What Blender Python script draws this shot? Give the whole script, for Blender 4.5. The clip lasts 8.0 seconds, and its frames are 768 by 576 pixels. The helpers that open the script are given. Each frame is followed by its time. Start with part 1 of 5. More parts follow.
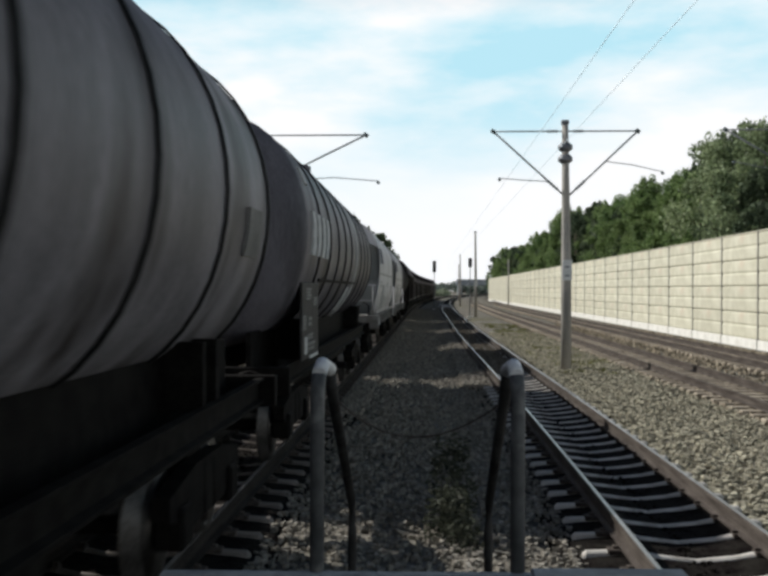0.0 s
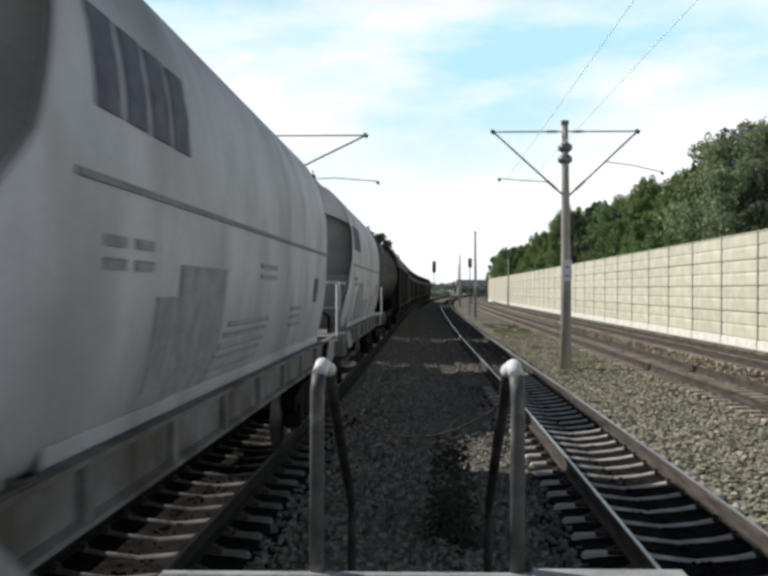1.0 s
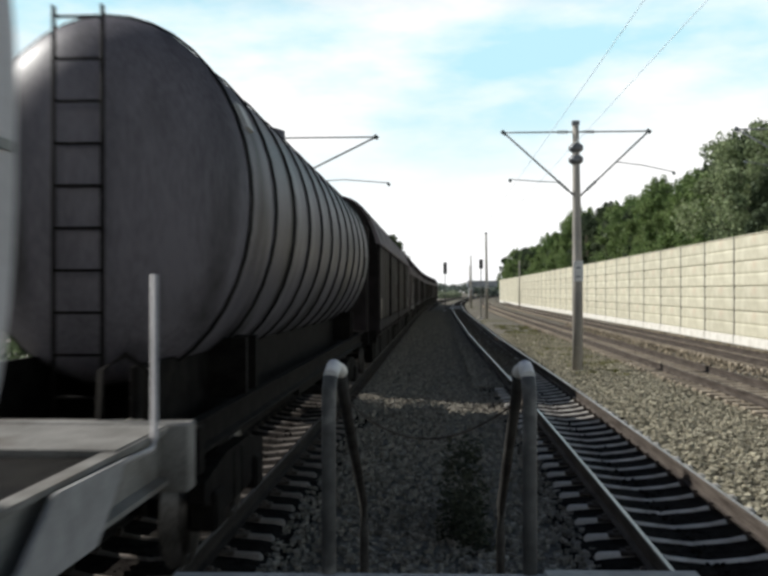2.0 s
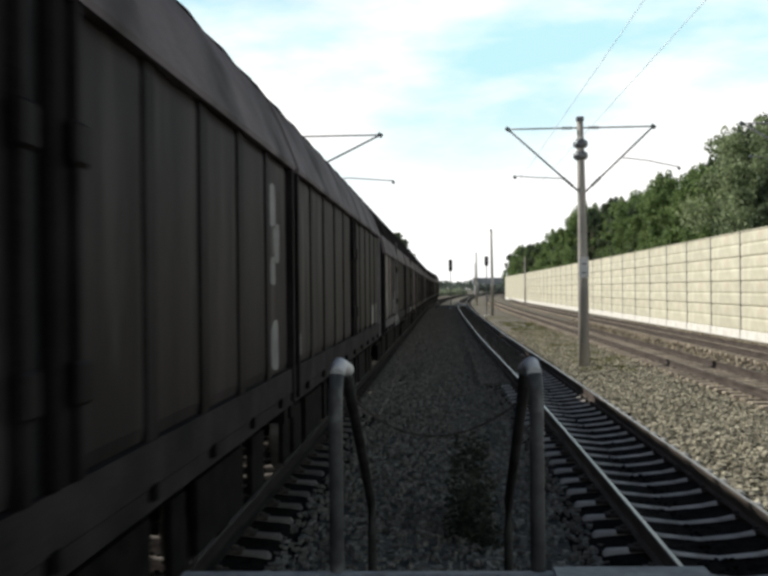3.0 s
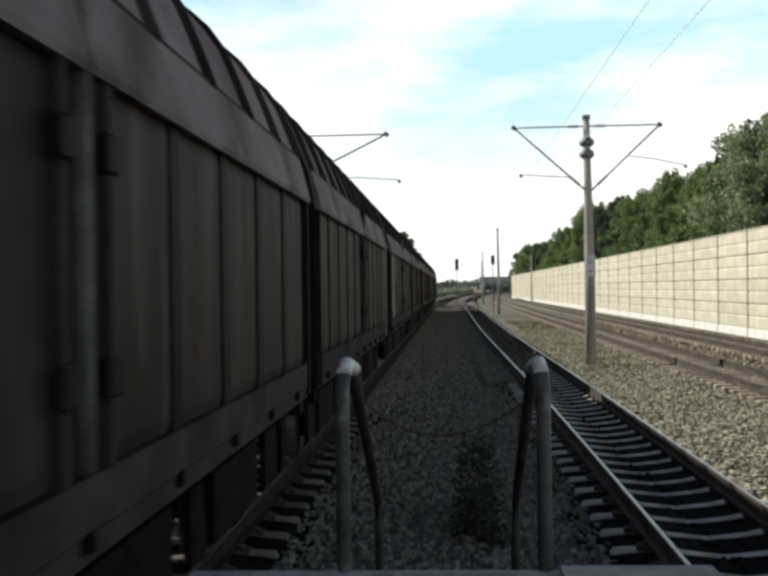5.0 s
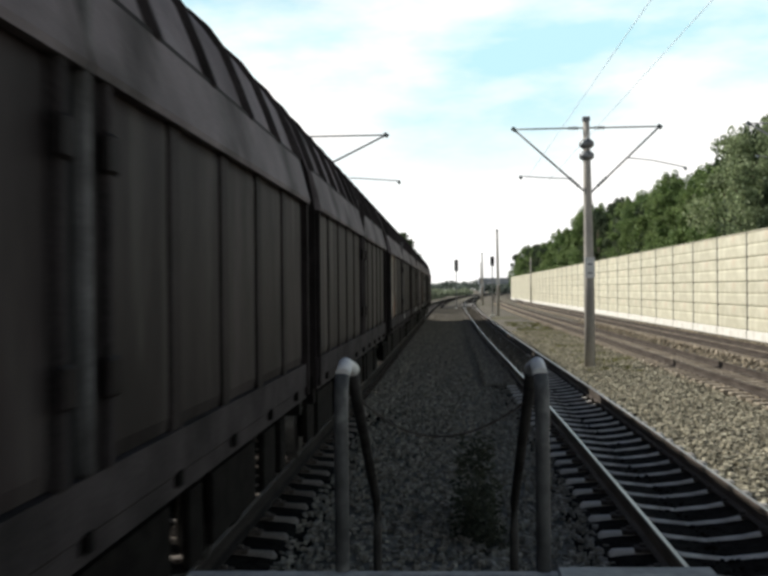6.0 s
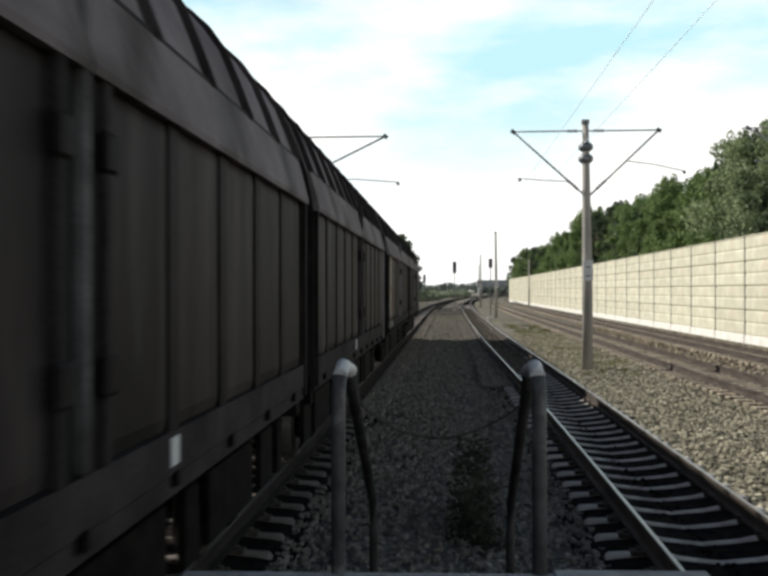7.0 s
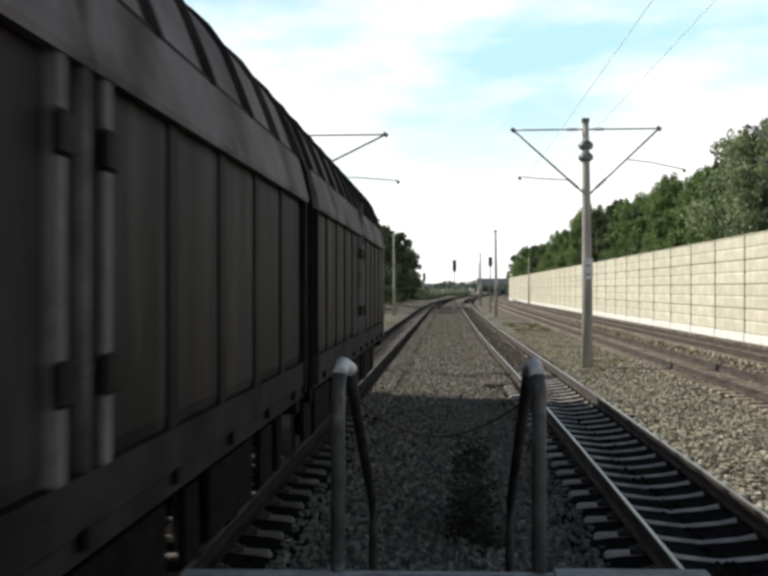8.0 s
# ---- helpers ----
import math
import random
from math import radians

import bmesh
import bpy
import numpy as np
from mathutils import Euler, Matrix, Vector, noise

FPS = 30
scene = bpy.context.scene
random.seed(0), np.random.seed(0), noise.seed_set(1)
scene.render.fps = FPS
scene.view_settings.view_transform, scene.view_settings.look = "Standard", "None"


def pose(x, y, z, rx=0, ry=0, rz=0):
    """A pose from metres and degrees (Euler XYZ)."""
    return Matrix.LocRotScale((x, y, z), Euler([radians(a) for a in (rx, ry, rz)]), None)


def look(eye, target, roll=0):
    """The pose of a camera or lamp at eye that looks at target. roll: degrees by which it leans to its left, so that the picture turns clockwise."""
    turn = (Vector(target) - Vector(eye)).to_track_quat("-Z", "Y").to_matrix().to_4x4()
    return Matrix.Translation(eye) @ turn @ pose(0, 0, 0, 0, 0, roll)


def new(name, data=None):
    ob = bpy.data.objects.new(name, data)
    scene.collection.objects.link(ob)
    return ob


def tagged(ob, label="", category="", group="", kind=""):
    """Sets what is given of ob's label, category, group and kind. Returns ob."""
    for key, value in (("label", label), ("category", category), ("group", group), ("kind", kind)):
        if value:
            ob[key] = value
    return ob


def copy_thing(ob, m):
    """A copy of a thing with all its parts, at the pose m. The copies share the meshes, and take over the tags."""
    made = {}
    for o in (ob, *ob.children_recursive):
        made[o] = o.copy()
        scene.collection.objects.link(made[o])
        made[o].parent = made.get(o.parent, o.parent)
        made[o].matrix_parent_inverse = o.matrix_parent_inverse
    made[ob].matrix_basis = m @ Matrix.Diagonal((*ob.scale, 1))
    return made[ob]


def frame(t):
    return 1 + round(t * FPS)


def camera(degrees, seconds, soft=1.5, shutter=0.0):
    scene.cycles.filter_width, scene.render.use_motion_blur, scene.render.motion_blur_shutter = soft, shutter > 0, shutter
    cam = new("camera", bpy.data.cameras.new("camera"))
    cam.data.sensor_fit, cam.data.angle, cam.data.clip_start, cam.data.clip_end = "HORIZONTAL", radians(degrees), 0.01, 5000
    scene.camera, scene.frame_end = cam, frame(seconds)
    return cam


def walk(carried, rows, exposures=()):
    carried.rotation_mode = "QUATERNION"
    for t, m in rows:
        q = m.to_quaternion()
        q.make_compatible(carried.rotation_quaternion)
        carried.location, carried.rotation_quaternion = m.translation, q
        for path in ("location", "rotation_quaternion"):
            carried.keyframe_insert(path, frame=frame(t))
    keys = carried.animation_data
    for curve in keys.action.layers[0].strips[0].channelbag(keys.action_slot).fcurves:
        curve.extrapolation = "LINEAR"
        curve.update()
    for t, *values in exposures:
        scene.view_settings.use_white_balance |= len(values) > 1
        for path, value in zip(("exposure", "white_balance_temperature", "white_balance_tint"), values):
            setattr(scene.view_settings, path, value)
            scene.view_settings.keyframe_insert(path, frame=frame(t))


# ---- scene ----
EYE = (0.0, 0.0, 2.4)
cam = camera(44.15, 8.0, soft=3.2, shutter=0.12)


def gaze(yaw, pitch, roll):
    """The camera's pose on its stand: degrees to the left, upwards, and of lean."""
    a, b = radians(yaw), radians(pitch)
    return look(EYE, (EYE[0] - math.sin(a), EYE[1] + math.cos(a), EYE[2] + math.tan(b)), roll)


walk(cam, [
    (0.0, gaze(2.657, 0.091, 0.21)), (0.5, gaze(2.653, 0.080, 0.18)), (1.0, gaze(2.645, 0.110, 0.20)),
    (1.5, gaze(3.009, 0.240, 0.26)), (3.0, gaze(3.650, 0.079, -0.58)), (3.5, gaze(3.398, 0.097, -0.545)),
    (4.0, gaze(3.644, 0.108, -0.534)), (4.5, gaze(4.019, 0.037, -0.78)), (6.0, gaze(3.996, 0.086, -0.52)),
    (6.5, gaze(3.898, 0.214, -0.21)), (7.0, gaze(3.884, 0.163, -0.06)), (7.5, gaze(3.864, 0.080, -0.08)),
    (8.0, gaze(3.875, 0.059, 0.0)),
], exposures=[(0.0, -0.2, 6250, 10), (0.5, -0.12, 6250, 10), (1.5, -0.1, 6300, 10), (3.0, 0.0, 6450, 10), (8.0, 0.0, 6500, 10)])

# ---- light ----
SUN_WAY = Vector((1.0, -0.43, -0.865)).normalized()
sun = new("sun", bpy.data.lights.new("sun", "SUN"))
sun.data.energy, sun.data.angle, sun.data.color = 5.0, radians(0.6), (1.0, 0.96, 0.89)
sun.matrix_world = look((-60, 15, 52), Vector((-60, 15, 52)) + SUN_WAY)

world = bpy.data.worlds.new("sky")
scene.world = world
world.use_nodes = True
wn, wl = world.node_tree.nodes, world.node_tree.links
wn.clear()
w_out, w_bg, w_sky = wn.new("ShaderNodeOutputWorld"), wn.new("ShaderNodeBackground"), wn.new("ShaderNodeTexSky")
w_sky.sky_type, w_sky.sun_disc = "NISHITA", False
w_sky.sun_elevation, w_sky.sun_rotation = radians(40), radians(-76)
w_tc, w_map = wn.new("ShaderNodeTexCoord"), wn.new("ShaderNodeMapping")
w_map.inputs["Scale"].default_value = (1.3, 1.3, 4.2)
w_map.inputs["Rotation"].default_value = (0.25, 0.2, 0.6)
w_noise, w_ramp, w_mix = wn.new("ShaderNodeTexNoise"), wn.new("ShaderNodeValToRGB"), wn.new("ShaderNodeMix")
w_noise.inputs["Scale"].default_value, w_noise.inputs["Detail"].default_value = 1.7, 7
w_noise.inputs["Roughness"].default_value = 0.55
w_ramp.color_ramp.elements[0].position, w_ramp.color_ramp.elements[1].position = 0.40, 0.56
# bright summer haze with thin cloud low in the sky, clear blue overhead
w_ramp.color_ramp.elements[0].color, w_ramp.color_ramp.elements[1].color = (0.54, 0.85, 0.94, 1), (1.08, 1.06, 1.03, 1)
w_gain = wn.new("ShaderNodeVectorMath")
w_gain.operation = "SCALE"
w_gain.inputs["Scale"].default_value = 22.0
w_sep, w_high = wn.new("ShaderNodeSeparateXYZ"), wn.new("ShaderNodeMapRange")
w_high.interpolation_type = "SMOOTHSTEP"
w_high.inputs["From Min"].default_value, w_high.inputs["From Max"].default_value = 0.27, 0.38
w_mix.data_type = "RGBA"
w_bg.inputs["Strength"].default_value = 0.05
wl.new(w_tc.outputs["Generated"], w_map.inputs["Vector"])
wl.new(w_map.outputs["Vector"], w_noise.inputs["Vector"])
wl.new(w_noise.outputs["Fac"], w_ramp.inputs["Fac"])
w_low, w_pale = wn.new("ShaderNodeMapRange"), wn.new("ShaderNodeMix")
w_low.interpolation_type = "SMOOTHSTEP"
w_low.inputs["From Min"].default_value, w_low.inputs["From Max"].default_value = 0.05, 0.22
w_pale.data_type = "RGBA"
w_pale.inputs[6].default_value = (1.06, 1.05, 1.03, 1)
wl.new(w_low.outputs["Result"], w_pale.inputs[0])
wl.new(w_ramp.outputs["Color"], w_pale.inputs[7])
wl.new(w_pale.outputs[2], w_gain.inputs[0])
wl.new(w_tc.outputs["Generated"], w_sep.inputs[0])
wl.new(w_sep.outputs["Z"], w_high.inputs["Value"])
wl.new(w_sep.outputs["Z"], w_low.inputs["Value"])
wl.new(w_high.outputs["Result"], w_mix.inputs[0])
wl.new(w_gain.outputs[0], w_mix.inputs[6])
wl.new(w_sky.outputs["Color"], w_mix.inputs[7])
wl.new(w_mix.outputs[2], w_bg.inputs["Color"])
wl.new(w_bg.outputs["Background"], w_out.inputs["Surface"])


# ---- materials ----
def mat(name, dark, light, scale=3.0, rough=0.8, metal=0.0, bump=0.3, fine=40.0, stain=None, stain_scale=0.6,
        stain_at=(0.5, 0.7), stretch=(1, 1, 1), vary=0.0, by="object", spec=0.25):
    """A surface of two tones in coarse and fine noise, with relief, an optional stain, and a shift from piece to piece."""
    m = bpy.data.materials.new(name)
    m.use_nodes = True
    n, l = m.node_tree.nodes, m.node_tree.links
    bsdf = n["Principled BSDF"]
    tc, mp = n.new("ShaderNodeTexCoord"), n.new("ShaderNodeMapping")
    mp.inputs["Scale"].default_value = stretch
    l.new(tc.outputs["Object"], mp.inputs["Vector"])
    a, b = n.new("ShaderNodeTexNoise"), n.new("ShaderNodeTexNoise")
    a.inputs["Scale"].default_value, a.inputs["Detail"].default_value = scale, 6
    b.inputs["Scale"].default_value, b.inputs["Detail"].default_value = fine, 3
    for t in (a, b):
        l.new(mp.outputs["Vector"], t.inputs["Vector"])
    add = n.new("ShaderNodeMath")
    add.operation = "MULTIPLY_ADD"
    l.new(b.outputs["Fac"], add.inputs[0])
    add.inputs[1].default_value = 0.5
    l.new(a.outputs["Fac"], add.inputs[2])
    ramp = n.new("ShaderNodeValToRGB")
    ramp.color_ramp.elements[0].position, ramp.color_ramp.elements[1].position = 0.58, 0.92
    ramp.color_ramp.elements[0].color, ramp.color_ramp.elements[1].color = (*dark, 1), (*light, 1)
    l.new(add.outputs[0], ramp.inputs["Fac"])
    colour = ramp.outputs["Color"]
    if stain:
        s, sr, mx = n.new("ShaderNodeTexNoise"), n.new("ShaderNodeValToRGB"), n.new("ShaderNodeMix")
        s.inputs["Scale"].default_value, s.inputs["Detail"].default_value = stain_scale, 8
        l.new(mp.outputs["Vector"], s.inputs["Vector"])
        sr.color_ramp.elements[0].position, sr.color_ramp.elements[1].position = stain_at
        l.new(s.outputs["Fac"], sr.inputs["Fac"])
        mx.data_type = "RGBA"
        l.new(sr.outputs["Color"], mx.inputs[0])
        l.new(colour, mx.inputs[6])
        mx.inputs[7].default_value = (*stain, 1)
        colour = mx.outputs[2]
    if vary:
        info = n.new("ShaderNodeObjectInfo" if by == "object" else "ShaderNodeNewGeometry")
        rng, hsv = n.new("ShaderNodeMapRange"), n.new("ShaderNodeHueSaturation")
        l.new(info.outputs["Random" if by == "object" else "Random Per Island"], rng.inputs["Value"])
        rng.inputs["To Min"].default_value, rng.inputs["To Max"].default_value = 1 - vary, 1 + vary
        l.new(rng.outputs["Result"], hsv.inputs["Value"])
        l.new(colour, hsv.inputs["Color"])
        colour = hsv.outputs["Color"]
    l.new(colour, bsdf.inputs["Base Color"])
    bsdf.inputs["Roughness"].default_value, bsdf.inputs["Metallic"].default_value = rough, metal
    bsdf.inputs["Specular IOR Level"].default_value = spec
    if bump:
        bp = n.new("ShaderNodeBump")
        bp.inputs["Strength"].default_value, bp.inputs["Distance"].default_value = bump, 0.02
        l.new(add.outputs[0], bp.inputs["Height"])
        l.new(bp.outputs["Normal"], bsdf.inputs["Normal"])
    return m


M_GROUND = mat("ballast_and_earth", (0.090, 0.083, 0.068), (0.235, 0.218, 0.182), 5.0, 0.95, bump=1.0, fine=22, stain=(0.098, 0.098, 0.041), stain_scale=0.09, stain_at=(0.56, 0.72), spec=0.08)
M_STONE = mat("ballast_stone", (0.189, 0.173, 0.127), (0.464, 0.430, 0.324), 9, 0.92, bump=0.5, vary=0.45, by="island", spec=0.10)
M_STONE_DARK = mat("dirty_ballast_stone", (0.168, 0.153, 0.127), (0.326, 0.300, 0.254), 9, 0.92, bump=0.5, vary=0.28, by="island", spec=0.05)
M_STONE_BROWN = mat("rusty_ballast_stone", (0.190, 0.158, 0.116), (0.400, 0.345, 0.255), 9, 0.92, bump=0.5, vary=0.4, by="island", spec=0.10)
M_STONE_BED = mat("brown_bed_stone", (0.100, 0.086, 0.068), (0.215, 0.190, 0.155), 9, 0.92, bump=0.5, vary=0.3, by="island", spec=0.05)
M_BED = mat("near_black_ballast_bed", (0.007, 0.005, 0.005), (0.022, 0.020, 0.017), 6.0, 0.95, bump=1.0, fine=24, spec=0.03)
M_SLEEPER = mat("concrete_sleeper", (0.476, 0.448, 0.403), (0.683, 0.650, 0.594), 3, 0.85, bump=0.3, vary=0.15, stain=(0.160, 0.120, 0.090), stain_scale=2.2, stain_at=(0.55, 0.75), spec=0.10)
# stained concrete sleeper, darkened for the shade beside the train
M_SLEEPER_SHADED = mat("stained_shaded_sleeper", (0.151, 0.135, 0.119), (0.292, 0.262, 0.238), 3, 0.85, bump=0.3, vary=0.2, stain=(0.08, 0.065, 0.05), stain_scale=2.2, stain_at=(0.5, 0.7), spec=0.1)
M_SLEEPER_BROWN = mat("wooden_sleeper", (0.270, 0.228, 0.172), (0.460, 0.395, 0.305), 3, 0.9, bump=0.4, vary=0.2, by="island")
M_RAIL = mat("rusty_rail_steel", (0.048, 0.039, 0.033), (0.114, 0.097, 0.083), 4, 0.75, bump=0.2, stretch=(3, 0.3, 3), spec=0.10)
M_RAILTOP = mat("polished_rail_head", (0.338, 0.323, 0.300), (0.510, 0.495, 0.465), 2, 0.32, 0.7, 0.05, stretch=(8, 0.15, 8))
M_WALL = mat("cream_barrier_panel", (0.485, 0.461, 0.350), (0.600, 0.576, 0.456), 1.2, 0.85, bump=0.15, vary=0.05, stain=(0.56, 0.44, 0.33), stain_scale=0.35, stain_at=(0.6, 0.8))
M_WALLPOST = mat("grey_steel_post", (0.12, 0.115, 0.10), (0.20, 0.19, 0.165), 3, 0.7, bump=0.1)
M_PLINTH = mat("white_concrete_plinth", (0.66, 0.64, 0.58), (0.82, 0.80, 0.74), 2, 0.85, bump=0.2)
M_MAST = mat("weathered_concrete_mast", (0.274, 0.262, 0.236), (0.442, 0.410, 0.360), 2, 0.85, bump=0.3, stretch=(1, 1, 0.3))
M_STEEL = mat("galvanised_steel", (0.160, 0.168, 0.176), (0.272, 0.280, 0.288), 4, 0.5, 0.6, 0.1, spec=0.20)
# wire colour raised far past metal, to fade it into the sky's glare
M_WIRE = mat("glare_paled_wire", (0.711, 0.826, 0.917), (0.983, 1.110, 1.210), 4, 0.5, 0.4, 0)
M_INSUL = mat("brown_ceramic_insulator", (0.10, 0.12, 0.12), (0.16, 0.19, 0.19), 4, 0.3, 0, 0)
M_BLACK = mat("black_enamel", (0.012, 0.012, 0.012), (0.03, 0.03, 0.03), 4, 0.6, 0, 0.1)
M_SIGN = mat("white_enamel_sign", (0.6, 0.6, 0.58), (0.75, 0.75, 0.72), 4, 0.5, 0, 0.05)
# goods track rail and head: the train's shade is put into both colours
M_HEAD_SHADED = mat("shaded_rail_head", (0.082, 0.076, 0.070), (0.196, 0.182, 0.172), 2, 0.6, 0.2, 0.05, stretch=(8, 0.15, 8), spec=0.10)
M_RAIL_SHADED = mat("shaded_rail_steel", (0.014, 0.012, 0.011), (0.040, 0.035, 0.031), 4, 0.8, bump=0.2, stretch=(3, 0.3, 3), spec=0.05)
M_FOOT = mat("dirty_concrete_foot", (0.120, 0.108, 0.090), (0.210, 0.190, 0.160), 4, 0.9, bump=0.4, spec=0.08)
M_TUBE = mat("grey_painted_tube", (0.075, 0.075, 0.073), (0.135, 0.135, 0.131), 7, 0.55, 0.1, 0.25, stain=(0.262, 0.255, 0.240), stain_scale=9, stain_at=(0.55, 0.7), spec=0.20)
M_TUBE_DARK = mat("dark_tube", (0.022, 0.021, 0.020), (0.060, 0.058, 0.055), 7, 0.6, 0.1, 0.25, spec=0.12)
M_TUBE_BARE = mat("worn_bare_tube", (0.700, 0.690, 0.670), (0.860, 0.855, 0.840), 9, 0.45, 0.0, 0.2)
M_DECK = mat("worn_deck_plate", (0.112, 0.112, 0.108), (0.216, 0.216, 0.208), 6, 0.6, 0.2, 0.3, spec=0.20)
# pale deck edge: the sky it catches is put into the colour
M_DECK_EDGE = mat("skylit_deck_edge", (0.260, 0.260, 0.252), (0.420, 0.420, 0.405), 8, 0.55, 0.1, 0.3, spec=0.20)
M_TANK_BROWN = mat("grimy_brown_tank", (0.132, 0.123, 0.128), (0.270, 0.251, 0.261), 1.4, 0.5, 0.0, 0.15, stain=(0.045, 0.039, 0.036), stain_scale=1.3, stretch=(1, 1, 0.18), spec=0.12)
M_TANK_DARK = mat("grimy_dark_tank", (0.076, 0.070, 0.080), (0.159, 0.149, 0.162), 1.4, 0.45, 0.0, 0.15, stain=(0.021, 0.020, 0.018), stain_scale=1.3, stretch=(1, 1, 0.18), spec=0.12)
M_BAND = mat("black_tank_hoop", (0.009, 0.009, 0.009), (0.024, 0.023, 0.022), 4, 0.6, 0, 0.1, spec=0.05)
M_LETTER = mat("faded_white_lettering", (0.440, 0.440, 0.424), (0.624, 0.624, 0.600), 6, 0.7, 0, 0.05)
M_LETTER_DARK = mat("faded_blue_lettering", (0.09, 0.09, 0.12), (0.17, 0.17, 0.21), 6, 0.7, 0, 0.05)
M_SILO = mat("dusty_white_silo_paint", (0.460, 0.446, 0.454), (0.644, 0.628, 0.638), 1.3, 0.5, 0, 0.12, stain=(0.29, 0.283, 0.268), stain_scale=0.75, stain_at=(0.46, 0.74), stretch=(1, 1, 0.6), spec=0.15)
# recess shade is put into this silo grey; also seams and hatches
M_SILO_END = mat("shade_toned_silo_grey", (0.192, 0.198, 0.186), (0.288, 0.294, 0.276), 1.3, 0.6, 0, 0.12, spec=0.10)
M_SILO_TEXT = mat("faded_grey_lettering", (0.27, 0.265, 0.26), (0.38, 0.375, 0.37), 6, 0.7, 0, 0.05)
M_BOARD = mat("grimy_data_board", (0.036, 0.035, 0.033), (0.066, 0.063, 0.060), 5, 0.6, 0, 0.1, spec=0.08)
M_BOARD_TEXT = mat("grimy_pale_lettering", (0.150, 0.148, 0.140), (0.300, 0.295, 0.280), 8, 0.7, 0, 0.05)
M_FRAME = mat("dusty_grey_underframe", (0.148, 0.143, 0.131), (0.254, 0.246, 0.230), 2.5, 0.7, 0, 0.2, stain=(0.084, 0.066, 0.051), stain_scale=1.4, spec=0.08)
M_BOGIE = mat("near_black_running_gear", (0.005, 0.004, 0.004), (0.014, 0.013, 0.011), 5, 0.8, 0.1, 0.3, spec=0.05)
M_WHEEL = mat("worn_wheel_steel", (0.05, 0.045, 0.04), (0.12, 0.11, 0.10), 5, 0.5, 0.6, 0.1)
M_SIDE = mat("dark_brown_wagon_panel", (0.016, 0.013, 0.012), (0.038, 0.030, 0.029), 2.2, 0.6, 0, 0.2, fine=26, stain=(0.085, 0.075, 0.068), stain_scale=2.6, stain_at=(0.52, 0.76), stretch=(1, 1, 0.16), vary=0.3, spec=0.08)
M_SIDEPOST = mat("dark_wagon_post", (0.012, 0.010, 0.009), (0.026, 0.021, 0.021), 2, 0.6, 0, 0.12, vary=0.25, spec=0.05)
M_POST_LIGHT = mat("grey_wagon_end_post", (0.176, 0.156, 0.154), (0.312, 0.276, 0.274), 2, 0.6, 0, 0.15, stretch=(1, 1, 0.3), spec=0.08)
M_CANT = mat("dusty_grey_cant_rail", (0.158, 0.135, 0.134), (0.260, 0.226, 0.226), 1.0, 0.7, 0, 0.12, stain=(0.054, 0.048, 0.043), stain_scale=0.8, spec=0.06)
M_ROOF = mat("grimy_wagon_roof", (0.191, 0.164, 0.167), (0.320, 0.279, 0.283), 1.2, 0.75, 0, 0.2, stain=(0.036, 0.033, 0.030), stain_scale=0.6, spec=0.08)
M_SOLE = mat("dusty_sole_bar", (0.027, 0.024, 0.023), (0.063, 0.054, 0.053), 1.6, 0.8, 0, 0.2, vary=0.2, spec=0.05)
M_ORANGE = mat("graffiti_orange_panel", (0.185, 0.089, 0.051), (0.326, 0.166, 0.098), 2.5, 0.65, 0, 0.1, stain=(0.230, 0.215, 0.170), stain_scale=1.8, stain_at=(0.48, 0.6), vary=0.1, spec=0.08)
M_BEIGE = mat("faded_beige_panel", (0.250, 0.225, 0.185), (0.430, 0.395, 0.330), 2.5, 0.65, 0, 0.1, stain=(0.075, 0.064, 0.053), stain_scale=1.5, vary=0.1, spec=0.08)
M_OCHRE = mat("ochre_graffiti_panel", (0.190, 0.145, 0.085), (0.340, 0.270, 0.165), 2.5, 0.65, 0, 0.1, stain=(0.17, 0.175, 0.14), stain_scale=2.2, stain_at=(0.45, 0.6), spec=0.08)
M_PINK = mat("faded_pinkish_panel", (0.150, 0.118, 0.104), (0.270, 0.220, 0.198), 2.5, 0.65, 0, 0.1, stain=(0.20, 0.195, 0.185), stain_scale=1.6, stain_at=(0.5, 0.65), spec=0.08)
M_DUSTY = mat("brown_graffiti_panel", (0.065, 0.052, 0.042), (0.14, 0.105, 0.08), 2.5, 0.65, 0, 0.1, stain=(0.13, 0.125, 0.11), stain_scale=2.0, stain_at=(0.5, 0.65), spec=0.08, vary=0.15)
M_SPRAY = mat("pale_spray_paint", (0.221, 0.215, 0.201), (0.328, 0.320, 0.303), 3, 0.6, 0, 0.05, spec=0.08)
M_OLD_RED = mat("faded_red_paint", (0.060, 0.030, 0.025), (0.120, 0.060, 0.048), 3, 0.65, 0, 0.08, stain=(0.03, 0.026, 0.024), stain_scale=1.6, spec=0.08)
M_OLD_GREY = mat("faded_grey_paint", (0.119, 0.115, 0.112), (0.210, 0.203, 0.196), 3, 0.65, 0, 0.08, stain=(0.04, 0.036, 0.034), stain_scale=1.6, spec=0.08)
M_LEAF = mat("deciduous_leaf", (0.105, 0.170, 0.056), (0.242, 0.320, 0.125), 0.35, 0.6, 0, 0, fine=3, vary=0.5, by="island")
M_LEAF_GREY = mat("willow_leaf", (0.164, 0.218, 0.115), (0.304, 0.361, 0.193), 0.35, 0.6, 0, 0, fine=3, vary=0.4, by="island")
